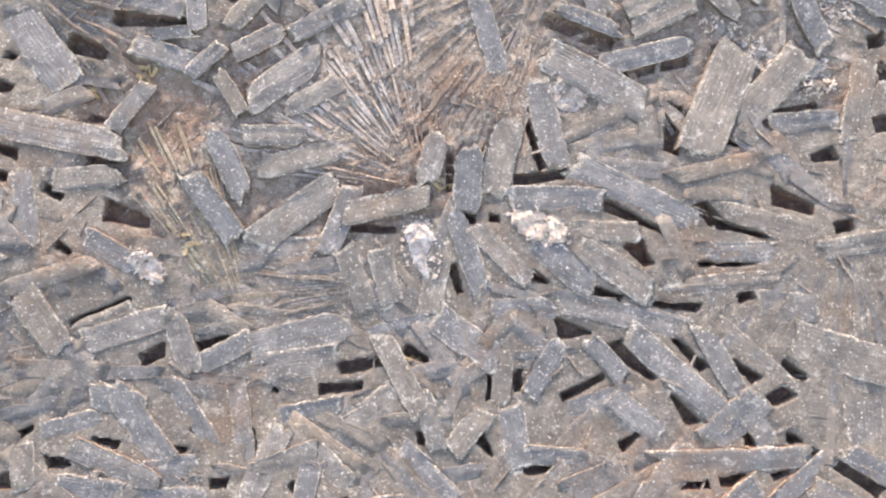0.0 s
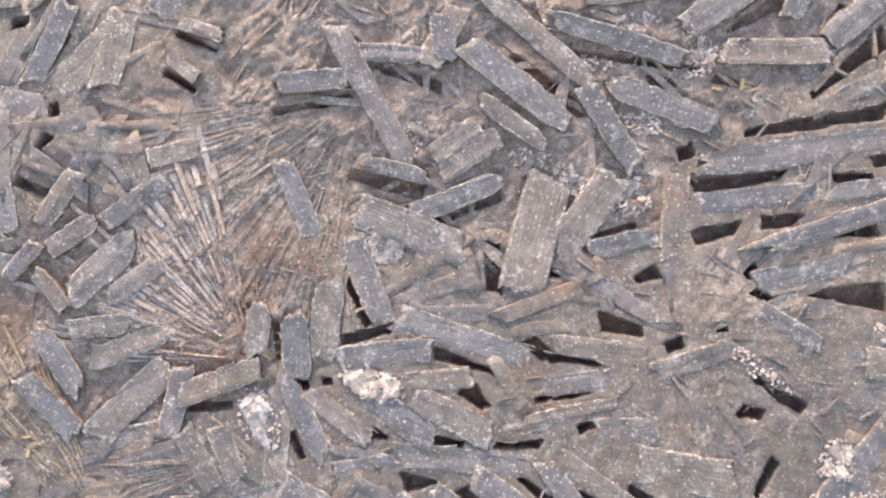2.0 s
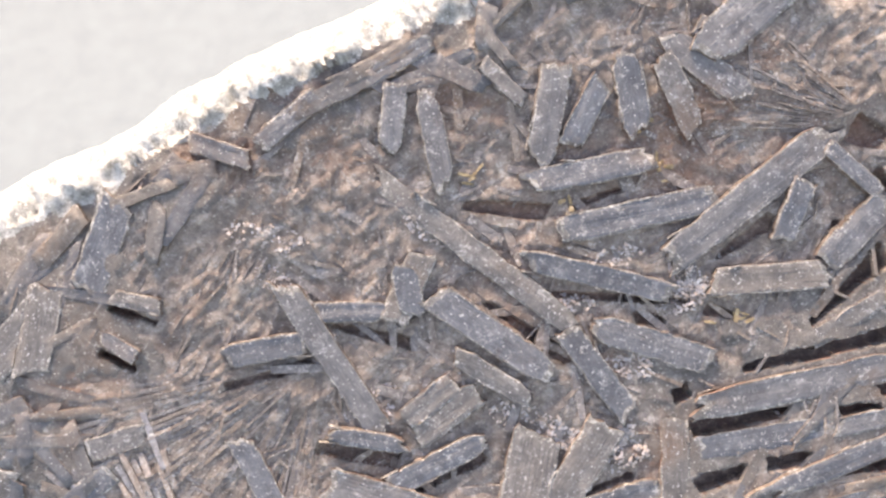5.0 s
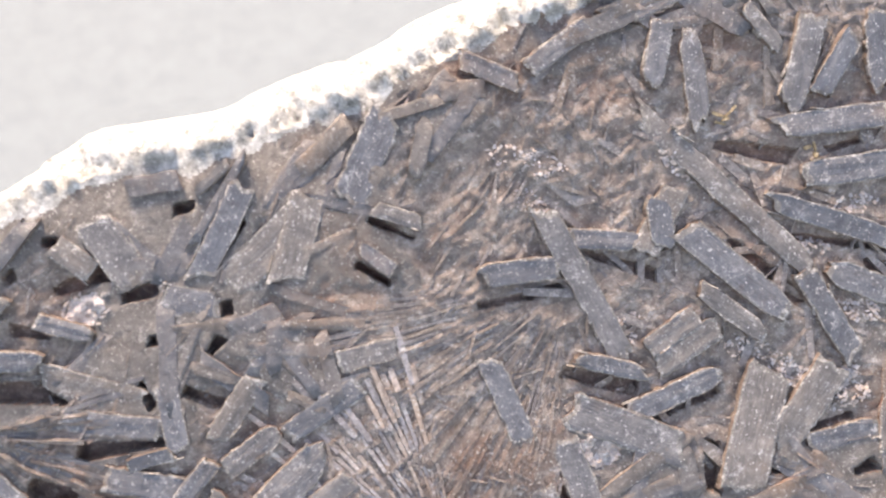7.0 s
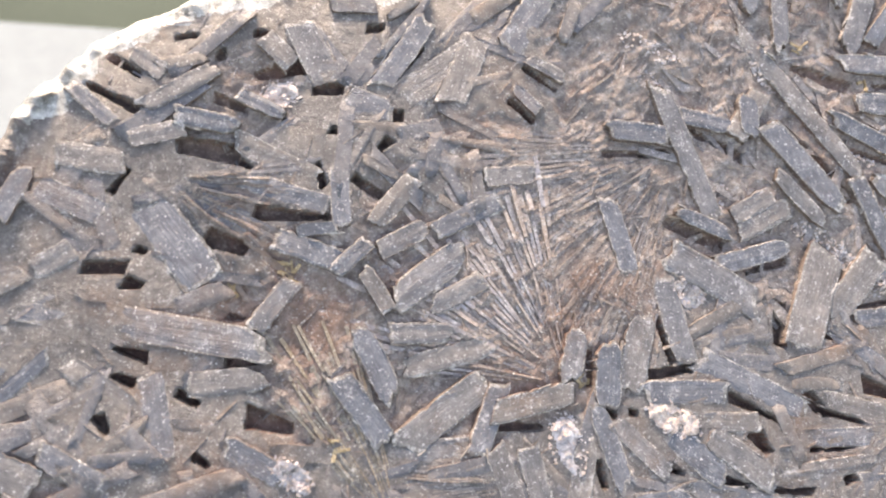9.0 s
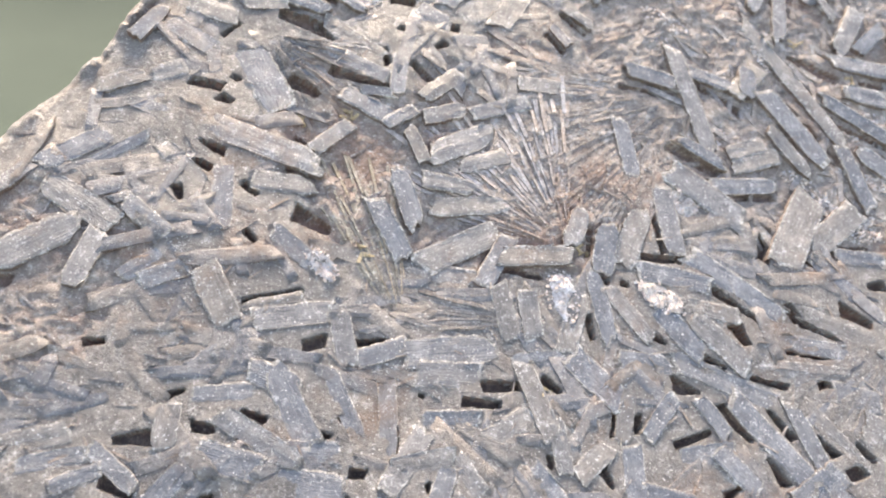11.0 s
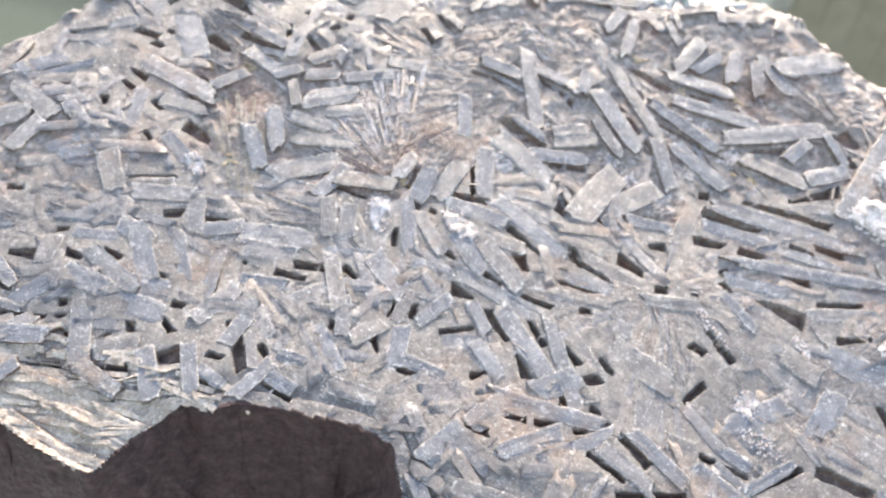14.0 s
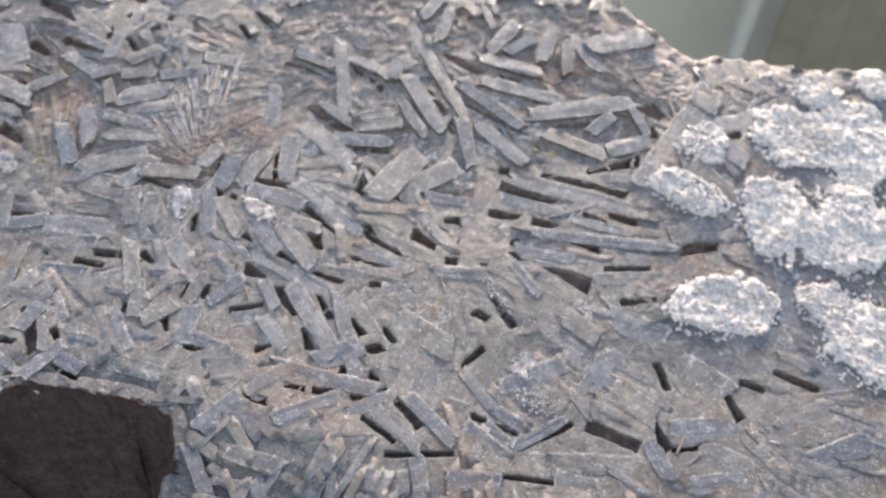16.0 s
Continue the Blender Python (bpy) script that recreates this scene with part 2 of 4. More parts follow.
ground = new("ground", mesh("ground", [(-400, -400, GROUND_Z), (400, -400, GROUND_Z), (400, 400, GROUND_Z), (-400, 400, GROUND_Z)], [(0, 1, 2, 3)]))
ground.data.materials.append(GRASS)
tagged(ground, "grey-green lawn, far out of focus", "ground", kind="structure")
patio = new("pavement", box("pavement", 0.2, -0.49, GROUND_Z, 7, 4.2, 0.06, 0.01))
patio.data.materials.append(CONCRETE)
tagged(patio, "pale concrete patio, out of focus", "pavement", kind="structure")
plinth = tagged(new("plinth", box("plinth", 0, 0, 0.37, 0.15, 0.07, 0.745, 0.008)), "grey stone plinth under the rock", "plinth")
plinth.data.materials.append(STONE)
plinth.location = (0.03, 0.095, GROUND_Z + 0.03)
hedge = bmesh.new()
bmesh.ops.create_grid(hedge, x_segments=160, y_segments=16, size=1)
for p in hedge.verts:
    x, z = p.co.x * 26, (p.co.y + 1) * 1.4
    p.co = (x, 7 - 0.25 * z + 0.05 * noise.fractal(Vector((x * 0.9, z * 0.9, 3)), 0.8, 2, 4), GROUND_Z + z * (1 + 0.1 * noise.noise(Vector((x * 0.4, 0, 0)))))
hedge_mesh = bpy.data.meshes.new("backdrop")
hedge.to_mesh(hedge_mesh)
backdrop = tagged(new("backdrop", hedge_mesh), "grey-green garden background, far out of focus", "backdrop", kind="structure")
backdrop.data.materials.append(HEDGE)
post = tagged(new("garden_post", box("fence_post", 0, 0, 1.0, 0.1, 0.1, 2.0, 0.02)), "pale weathered wooden fence post", "post")
post.data.materials.append(POST)
post.location = (1.2, 5.6, GROUND_Z)
fence = tagged(new("garden_fence"), "ochre-brown wooden fence panel", "fence")
fence.location = (2.3, 6.2, GROUND_Z)
for k in range(7):
    part("board", box("board", -0.66 + 0.22 * k, 0, 0.5, 0.218, 0.03, 1.0, 0.002), [OCHRE], fence)


# ---- the crystal face ----
GAPS_AND_SHADE = []


def cut_gaps_and_shade(rows):
    """Gaps between blades, and slots sunk where only blade shadows lie: u, v, degrees, length, width at the start and
    at the end.
    """
    GAPS_AND_SHADE.extend(rows)


cut_gaps_and_shade([
    (-42.2, -15.5, 27, 3.6, 1.8, 2.5), (-27.6, -28.3, 88, 3.8, 2.0, 0.3), (-48.9, -28.0, -14, 3.9, 0.6, 1.3), (-55.6, -30.9, 0, 3.3, 2.1, 1.3), (-32.4, -33.8, 0, 2.4, 1.6, 1.4), (-33.5, -14.0, 29, 4.7, 3.6, 0.5), (-50.0, -9.2, 23, 9.3, 1.2, 0.7), (-14.9, -20.2, 4, 6.2, 1.6, 1.3),
    (-11.8, -16.9, 11, 6.7, 2.1, 1.6), (-4.0, -15.5, -26, 3.7, 2.0, 0.7), (-55.6, 0.1, -38, 2.7, 1.5, 0.8), (-46.5, 4.8, -17, 6.7, 4.1, 1.3), (-57.5, 8.4, -29, 3.4, 1.6, 1.0), (-50.1, 13.2, 5, 4.6, 1.7, 1.3), (-52.7, 29.8, -16, 6.1, 3.4, 2.0), (1.0, 11.3, -88, 5.8, 1.2, 1.5)])
cut_gaps_and_shade([
    (13.4, 15.3, -71, 7.5, 0.8, 1.2), (14.2, 10.5, 8, 7.5, 2.3, 1.2), (4.0, 4.4, -15, 1.6, 1.2, 1.2), (7.5, 4.5, -8, 1.2, 1.2, 1.0), (28.0, 4.5, -25, 9.5, 1.7, 0.8), (38.9, 5.2, -50, 3.8, 2.5, 2.0), (43.8, 2.8, -15, 7.6, 1.5, 0.4), (51.3, 6.7, -19, 6.0, 3.2, 1.7),
    (58.5, 3.3, 13, 2.5, 2.0, 1.8), (56.0, 13.7, 11, 3.4, 0.7, 2.8), (43.0, 15.7, -20, 4.8, 1.8, 0.4), (30.8, 26.8, 13, 11.6, 1.3, 1.9), (33.9, 17.8, 85, 7.2, 2.8, 2.5), (28.9, -0.7, -54, 4.1, 3.2, 1.5), (34.1, -8.3, -6, 6.6, 0.7, 1.1), (44.2, -6.9, 22, 2.2, 1.5, 1.8)])
cut_gaps_and_shade([
    (41.6, -2.2, 0, 8.2, 0.4, 0.4), (23.7, -6.7, -15, 4.7, 1.8, 0.7), (19.1, -12.0, -5, 4.7, 3.4, 0.3), (27.7, -16.4, -40, 7.9, 2.8, 1.1), (35.8, -15.3, -45, 6.0, 0.5, 1.8), (43.6, -17.6, -39, 4.7, 0.5, 1.8), (50.7, -17.9, -27, 3.9, 2.5, 0.3), (48.6, -21.4, 31, 3.6, 1.9, 2.5),
    (34.6, -23.2, -54, 5.1, 0.4, 2.6), (43.9, -26.9, -61, 3.2, 0.4, 2.8), (50.5, -27.5, -22, 2.1, 1.2, 1.0), (38.7, -33.6, 6, 9.3, 0.9, 1.9), (48.4, -32.4, 18, 2.1, 1.1, 0.5), (27.2, -27.5, 38, 3.9, 1.8, 0.5), (20.3, -20.1, 27, 6.9, 1.6, 1.1), (10.9, -19.3, -82, 2.9, 1.8, 1.5)])
cut_gaps_and_shade([
    (6.8, -20.0, -96, 4.1, 1.1, 0.7), (1.9, -4.5, -73, 4.3, 1.7, 1.3), (6.0, -28.5, -56, 3.6, 1.8, 0.5), (13.9, -31.9, 5, 4.1, 1.1, 1.1), (-3.1, -27.5, -87, 1.8, 1.3, 1.1), (14.1, -4.3, -25, 2.7, 1.7, 0.4), (20.0, 32.2, -21, 11.2, 1.9, 2.9), (-38.4, -29.1, -11, 2.1, 0.6, 1.1),
    (57.8, -31.8, -30, 10.9, 0.6, 2.7), (-24.5, -20.6, -26, 0.9, 0.6, 0.6), (-10.7, 3.1, -5, 7.5, 1.7, 0.7), (77.0, 49.5, 23, 9.6, 0.6, 2.7), (88.3, 47.3, 52, 4.9, 1.0, 1.6), (79.1, 32.5, 1, 12.2, 1.0, 2.4), (89.3, 32.7, 2, 8.1, 1.6, 2.4), (71.8, 25.7, 0, 14.6, 2.9, 1.0)])
cut_gaps_and_shade([
    (87.2, 23.9, -4, 5.6, 1.4, 1.1), (93.6, 26.0, 2, 6.5, 2.0, 1.9), (67.0, 18.6, 6, 7.1, 2.6, 1.9), (76.4, 19.1, -3, 6.0, 2.1, 1.8), (85.8, 16.6, -3, 7.2, 1.3, 3.2), (64.0, 30.8, 17, 2.3, 2.1, 2.1), (65.5, 4.8, -7, 1.6, 1.3, 1.1), (70.8, 12.2, 28, 2.2, 1.4, 1.9),
    (71.9, 8.7, -39, 3.8, 1.3, 1.3), (83.7, 7.3, -10, 11.1, 0.5, 4.9), (52.5, 20.8, 11, 6.1, 1.0, 0.8), (46.2, 60.0, -17, 11.4, 1.5, 3.2), (58.8, 59.1, 6, 7.6, 1.6, 0.5), (95.9, 59.7, -38, 5.3, 4.8, 4.0), (96.7, 53.0, -56, 3.4, 2.4, 1.6), (25.2, 47.4, -26, 11.0, 0.8, 2.1)])
cut_gaps_and_shade([
    (62.1, 41.5, -11, 4.0, 2.4, 1.6), (71.7, 40.4, -27, 4.2, 2.4, 0.8), (45.6, 43.4, -46, 14.0, 0.8, 2.8), (-55.3, 43.2, -9, 8.7, 3.0, 3.7), (-50.0, 41.1, -31, 2.3, 1.3, 0.2), (-43.5, 34.0, -3, 10.8, 2.9, 0.8), (-68.7, 26.1, 0, 5.5, 2.0, 2.2), (-64.9, 23.9, -18, 2.5, 2.3, 1.1),
    (-51.3, 19.2, -16, 2.4, 1.4, 1.2), (-65.0, 14.7, -17, 4.6, 0.7, 1.9), (-65.8, 11.1, -20, 3.5, 0.7, 1.5), (-68.1, 5.2, -62, 2.9, 1.8, 0.5), (-64.1, 28.6, -19, 1.4, 1.2, 0.9), (-52.5, 50.4, -16, 4.7, 2.2, 1.4), (-45.1, 56.0, 17, 7.7, 1.5, 3.8), (-38.3, 53.2, 9, 4.7, 1.2, 2.3)])
cut_gaps_and_shade([
    (-36.7, 46.7, -13, 2.8, 1.7, 0.5), (-30.1, 45.0, 45, 2.9, 0.8, 2.0), (-27.8, 49.6, 3, 1.4, 1.9, 1.8), (-32.4, 38.5, -32, 5.6, 1.7, 1.6), (-39.5, 40.0, -70, 3.6, 1.0, 1.3), (-67.3, 55.3, -32, 5.7, 1.6, 0.8), (-54.0, 57.6, -78, 1.7, 1.8, 1.6), (-26.7, 57.7, 52, 7.9, 1.0, 1.9),
    (-67.2, 38.3, 57, 3.9, 1.2, 0.9), (-69.1, 50.6, -26, 9.2, 0.6, 1.6), (10.6, 45.1, 2, 11.7, 1.1, 1.5), (-5.2, 56.7, -32, 6.5, 1.0, 0.7), (-8.4, 51.2, -37, 5.0, 0.9, 0.8), (-58.8, 60.1, 12, 3.2, 1.2, 0.8), (-48.0, 61.3, -6, 2.5, 1.9, 1.2), (-31.2, 63.3, 8, 2.6, 1.4, 1.3)])
cut_gaps_and_shade([
    (-35.5, -26.6, -50, 1.8, 1.2, 0.8), (-38.6, -41.0, -67, 2.0, 1.6, 1.6), (-32.5, -38.5, -31, 3.9, 0.6, 1.9), (-42.1, -44.0, 58, 1.8, 0.8, 1.3), (-37.5, -49.4, 12, 4.8, 0.4, 2.2), (-29.7, -44.8, 28, 6.4, 2.4, 5.3), (-21.3, -47.0, 3, 3.0, 1.1, 0.7), (-21.2, -41.3, 2, 2.9, 1.5, 1.1),
    (-13.4, -37.2, -41, 2.7, 1.6, 1.4), (-8.0, -44.0, -13, 6.3, 0.5, 1.3), (-52.6, -40.7, -61, 1.6, 1.6, 1.4), (-51.7, -43.5, 22, 1.4, 1.0, 0.8), (-50.1, -46.2, -5, 4.9, 2.0, 1.3), (-65.2, -41.0, -15, 4.8, 2.0, 0.4), (-64.8, -33.9, 16, 5.0, 1.3, 2.9), (-59.1, -45.6, 13, 10.1, 0.7, 0.8)])
cut_gaps_and_shade([
    (-71.9, -55.9, 21, 11.4, 1.1, 0.7), (-89.8, -14.3, 14, 3.9, 2.6, 2.4), (-18.5, -37.5, -47, 10.3, 0.8, 4.7), (-61.0, -26.7, 29, 3.3, 1.1, 0.6), (-32.6, -53.7, 32, 5.3, 0.5, 0.5), (-50.0, -53.0, 22, 5.9, 0.7, 1.3), (-74.0, -21.1, 16, 2.9, 1.6, 1.1), (88.9, 40.0, 31, 13.5, 0.8, 3.5),
    (111.9, 23.9, 21, 8.3, 3.6, 2.3), (96.5, 13.3, 19, 10.5, 1.3, 1.0), (100.1, 6.1, 22, 7.9, 1.9, 0.9), (67.9, -7.7, -16, 3.3, 2.1, 1.3), (72.2, -5.6, -42, 8.1, 0.7, 2.3), (85.3, -7.2, -24, 2.8, 1.6, 1.1), (107.4, -9.9, -61, 6.0, 1.5, 1.5), (68.7, -17.3, 56, 6.0, 1.1, 1.7)])
cut_gaps_and_shade([
    (76.3, -30.2, -6, 9.5, 1.6, 0.8), (86.4, -29.5, 42, 12.6, 0.8, 1.6), (99.5, -25.5, -9, 10.7, 2.9, 2.2), (122.4, -12.5, -56, 5.9, 1.5, 2.3), (134.9, -2.9, -8, 9.6, 1.4, 2.4), (125.8, -6.8, -4, 5.0, 1.6, 1.3), (63.5, -40.0, 17, 13.1, 1.1, 0.7), (85.6, -38.7, 9, 13.1, 0.7, 1.1),
    (116.3, 58.5, 18, 3.4, 2.8, 2.4), (108.8, -23.1, -60, 5.9, 1.0, 3.1), (54.6, -37.4, -18, 8.1, 0.9, 1.8), (115.1, -23.5, 23, 8.2, 1.1, 1.3), (57.3, 45.6, -15, 22.1, 0.7, 1.0), (29.5, -38.5, 0, 4.7, 0.9, 1.6)])

# open hollows, where the blades stand free over a brown floor: u, v, half length, half width, degrees
HOLLOWS = [(-30, 18, 19, 22, 100), (30, 52, 42, 26, 10), (74, 64, 34, 26, 0), (36, 36, 27, 15, -10), (-2, 14, 14, 10, 20), (-86, -10, 16, 14, 40), (-52, 52, 10, 7, 20)]
# radiating sprays: u, v, from degrees, to degrees, inner and outer radius, ridges, height
SPRAYS = [
    (-2.4, 8.8, 94, 174, 3, 33, 32, 0.25), (-28.3, -11, 100, 136, 2, 32, 20, 0.25), (17.5, 46, 172, 262, 3, 38, 60, 0.2), (58.7, 3.5, -175, 60, 3, 34, 40, 0.09),
    (-9, -5.5, 165, 202, 2, 16, 10, 0.6), (90, -10, 10, 70, 4, 44, 40, 0.15), (-61, 38.7, -58, 12, 2, 17, 16, 0.8), (98, 60, 125, 170, 4, 28, 22, 0.5)]
# white quartz: u, v, half length, half width, degrees
WHITE = [(108, 54, 6.1, 6.2, 17), (106, 38, 10.1, 4.8, -10), (129, 62, 9.0, 8.4, 17), (145, 64, 13.0, 12.5, 17), (129, 37, 9.5, 11.5, 17), (147, 39, 10.5, 13.0, 17),
         (118, 10, 11.8, 6.9, 22), (140, 18, 6.2, 5.5, 16), (148, 11, 9.5, 10.5, -3), (135, 80, 6.0, 6.5, 18), (150, 87, 4.6, 5.1, 17),
         (18.4, 23, 2.6, 2.2, 0), (-3.2, 0, 2.6, 4.5, 10), (14, 3.4, 4.5, 2.2, -30), (-43.5, -2.5, 3.2, 1.6, -40), (-45.4, 52, 3, 2, 20),
         (79.6, -16, 2.2, 2.6, 0), (54, 26.5, 3, 1.2, 25)]


def gap_depth(u, v):
    """How far the gaps and shadow slots are sunk: 1 in one, 0 away from it."""
    deep = np.zeros_like(u)
    for cu, cv, turn, a, b0, b1 in GAPS_AND_SHADE:
        b = max(b0, b1)
        near = (abs(u - cu) < a + b + 2) & (abs(v - cv) < a + b + 2)
        c, s = math.cos(radians(turn)), math.sin(radians(turn))
        x, y = (u[near] - cu) * c + (v[near] - cv) * s, -(u[near] - cu) * s + (v[near] - cv) * c
        wob = 0.3 * value_noise(u[near] / 1.1, v[near] / 1.1, 5) + 0.16 * value_noise(u[near] / 0.5, v[near] / 0.5, 6)
        half = 0.42 * (b0 + (b1 - b0) * np.clip(x / a + 0.5, 0, 1)) + 0.25 * value_noise(u[near] / 3.1, v[near] / 3.1, 9)
        d = np.maximum(abs(x + 0.35 * y * math.sin(cu * 3.7 + cv)) - a / 2, abs(y) - half) + 0.8 * wob
        deep[near] = np.maximum(deep[near], smooth(-d, -0.12, 0.12))
    return deep


def zone_mask(u, v, zones, soft=0.18):
    best = np.full(u.shape, -9.0)
    for z in zones:
        best = np.maximum(best, ellipse(u, v, z))
    return smooth(best + 0.55 * rough(u, v, 7, 31, 3) + 0.16 * rough(u, v, 2.4, 33, 2), -soft, soft)


def spray_relief(u, v):
    lift, cover = np.zeros_like(u), np.zeros_like(u)
    for k, (cu, cv, a0, a1, r0, r1, count, high) in enumerate(SPRAYS):
        r, a = np.hypot(u - cu, v - cv), np.degrees(np.arctan2(v - cv, u - cu))
        a = (a - a0) % 360
        inside = smooth(r, r0, r0 + 3) * (1 - smooth(r, r1 * 0.75, r1)) * smooth(a, 0, 6) * (1 - smooth(a, a1 - a0 - 6, a1 - a0)) * (a < a1 - a0)
        phase = a / (a1 - a0) * count + 1.3 * rough(u, v, 9, 50 + k, 3)
        cell = np.floor(phase)
        tone = lattice(cell, np.floor(r / 9 + 7 * lattice(cell, cell * 0, 3)), 60 + k)
        edge = abs(phase - cell - 0.5) * 2
        ridge = (tone - 0.35) * (1 - smooth(edge, 0.55, 1.0)) + 0.35 * (1 - edge)
        lift, cover = lift + high * ridge * inside, np.maximum(cover, inside)
    return lift, cover


STEP = 0.3
uu, vv = np.meshgrid(np.arange(-125, 189, STEP), np.arange(-90, 112, STEP))
inset, qu, qv = boundary(uu, vv)
out = np.maximum(-inset, 0)
far = np.maximum(np.hypot(uu - qu, vv - qv), 1e-6)
nu, nv = (uu - qu) / far, (vv - qv) / far
facing = np.where(inset < 0, nv, -nv)
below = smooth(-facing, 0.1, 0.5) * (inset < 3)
run = 5.0 * out
wide_rim = 4 + (4.2 + 2 * rough(qu, qv, 14, 43, 3)) * smooth(qv, 62, 73) * smooth(-qu, -70, -40)
drift = wide_rim * (1 - np.exp(-run / wide_rim)) * (1 - below) + 0.33 * run * below
fall = (run - 0.8 * wide_rim * (1 - np.exp(-run / wide_rim / 0.8))) * (1 - below) + run * below
px_u, px_v = np.where(inset < 0, qu + nu * drift, uu), np.where(inset < 0, qv + nv * drift, vv)
spray, sprayed = spray_relief(uu, vv)
hollow = zone_mask(uu, vv, HOLLOWS)
white = zone_mask(uu, vv, WHITE, 0.12)
gaps = gap_depth(uu, vv)
height = level(px_u, px_v)
height = height - 0.9 * smooth(-inset, -9, 0) * (1 - below) - fall
height += 1.1 * rough(uu, vv, 22, 1, 2) + (0.12 + 0.42 * hollow) * rough(uu, vv, 3.2, 7, 4) * (1 - 0.5 * sprayed)
height -= 0.7 * hollow * (1 - 0.5 * sprayed) + 0.07
height -= (2.2 - 1.2 * hollow) * gaps * smooth(inset, 1.0, 3.5)
large = zone_mask(uu, vv, WHITE[:11], 0.12)
height += spray * (inset > 0) * (1 - large)
height += large * (1.0 + 0.9 * rough(uu, vv, 6, 77, 3) - 0.5 * abs(rough(uu, vv, 1.7, 78, 2)) + 0.4 * rough(uu, vv, 1.3, 76, 2)) + (white - large) * (0.6 * rough(uu, vv, 1.5, 79, 2) + 0.15)
height += hollow * (inset > 0) * (0.35 * rough(uu, vv, 1.7, 80, 2) + 0.4 * abs(rough(uu * 0.5 + vv * 0.35, vv * 1.7 - uu, 2.6, 81, 2)))
# stepped, splintery ledges along the weathered lower and outer margins
ledge = smooth(-vv, 40, 60) * (inset > 0)
height += ledge * (2.0 * np.round(4 * rough(0.35 * uu - 0.05 * vv, 1.7 * vv + 0.25 * uu, 9, 90, 2)) / 4 + 0.8 * rough(0.2 * uu, 1.2 * vv + 0.18 * uu, 2.2, 91, 2) - 0.6)
height += (inset < 0) * ((1.8 * rough(px_u + 0.7 * fall, px_v - 0.7 * fall, 7, 95, 4) + 1.9 * rough(px_u + 0.7 * fall, px_v - 0.7 * fall, 2.6, 97, 3)) * (1 - below) + 5 * rough(uu, vv, 5, 96, 4) * below)

points = np.stack([px_u, px_v, height], -1) * MM
rows, cols = uu.shape
ids = np.arange(rows * cols).reshape(rows, cols)
quads = np.stack([ids[:-1, :-1], ids[:-1, 1:], ids[1:, 1:], ids[1:, :-1]], -1).reshape(-1, 4)


def mid(a):
    return (0.25 * (a[:-1, :-1] + a[:-1, 1:] + a[1:, 1:] + a[1:, :-1])).reshape(-1)


deepest = 9.0                       # how far the flanks are drawn outside the outline
keep = mid(inset) > -deepest
kind = np.where((mid(vv) < -50 + 9 * mid(rough(uu, vv, 12, 42, 3)) + 0.10 * (mid(uu) + 30) * (mid(uu) < -30)) & (mid(uu) < 10), 4, 0)
kind = np.where((kind == 0) & (mid(gaps) < 0.45) & (mid(hollow) + mid(sprayed) * (mid(vv) > 6) + 0.5 * mid(rough(uu, vv, 4, 44, 3)) < 0.4), 5, kind)
nearest = np.argmax([ellipse(mid(uu), mid(vv), z) for z in WHITE], 0)
kind = np.where(mid(white) > 0.5, 10 + nearest, kind)
rim = mid(inset) + 4.5 * mid(rough(uu, vv, 8, 41, 4)) * (mid(inset) > 0)
kind = np.where((rim < 0.5) & (mid(below) < 0.5) & (mid(qv) > 46) & (mid(qu) < 66), 2, kind)
# downward flank: takes the brown that has its shade in the colour
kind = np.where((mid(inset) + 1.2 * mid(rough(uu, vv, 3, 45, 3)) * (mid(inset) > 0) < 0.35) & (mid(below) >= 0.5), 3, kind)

# floors of the gaps, and of the slots that stand in for shadows
kind = np.where((kind == 0) & (mid(gaps) >= 0.45), 1, kind)

rock = tagged(new("rock_specimen"), "brown-grey rock covered in slate-grey bladed crystals with white quartz", "rock")
rock.matrix_world = ROCK
flat = points.reshape(-1, 3)
for code, name, mat, label in ((0, "hollow_floor", CRUST, "brown-grey crusted floors of the open hollows"), (1, "gap_floor", RUST, "rust-brown floors of the blade gaps and of slots built as shade"), (5, "welded_sheet", SHEET, "slate-grey sheet of welded blades with dark slits"), (4, "ledge", CREAM, "cream splintery weathered ledges"),
                               (2, "rind", RIND, "pale weathered rind along the rim"), (3, "fracture", SHADED_FRACTURE, "brown broken underside, its shade put into the colour"),
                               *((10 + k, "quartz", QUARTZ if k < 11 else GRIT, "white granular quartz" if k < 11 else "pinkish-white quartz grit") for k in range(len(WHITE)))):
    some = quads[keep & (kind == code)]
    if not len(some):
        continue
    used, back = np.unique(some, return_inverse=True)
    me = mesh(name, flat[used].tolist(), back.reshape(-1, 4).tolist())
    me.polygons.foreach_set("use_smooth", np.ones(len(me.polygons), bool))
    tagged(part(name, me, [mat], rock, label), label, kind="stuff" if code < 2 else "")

# the back of the rock, a rough hump that closes it behind the face
ring = [(u, v) for u, v in OUTLINE]
verts, faces, count = [], [], len(ring)
for k, (grow, depth) in enumerate(((0.94, -12), (0.94, -28), (0.87, -44), (0.58, -54))):
    for i, (u, v) in enumerate(ring):
        lump = 1 + 0.06 * math.sin(i * 2.3 + k)
        verts.append(((30 + (u - 30) * grow * lump) * MM, ((v - 5) * grow * lump + 5) * MM, depth * MM))
    if k:
        for i in range(count):
            j = (i + 1) % count
            faces.append(((k - 1) * count + i, k * count + i, k * count + j, (k - 1) * count + j))
faces.append([3 * count + i for i in range(count)])
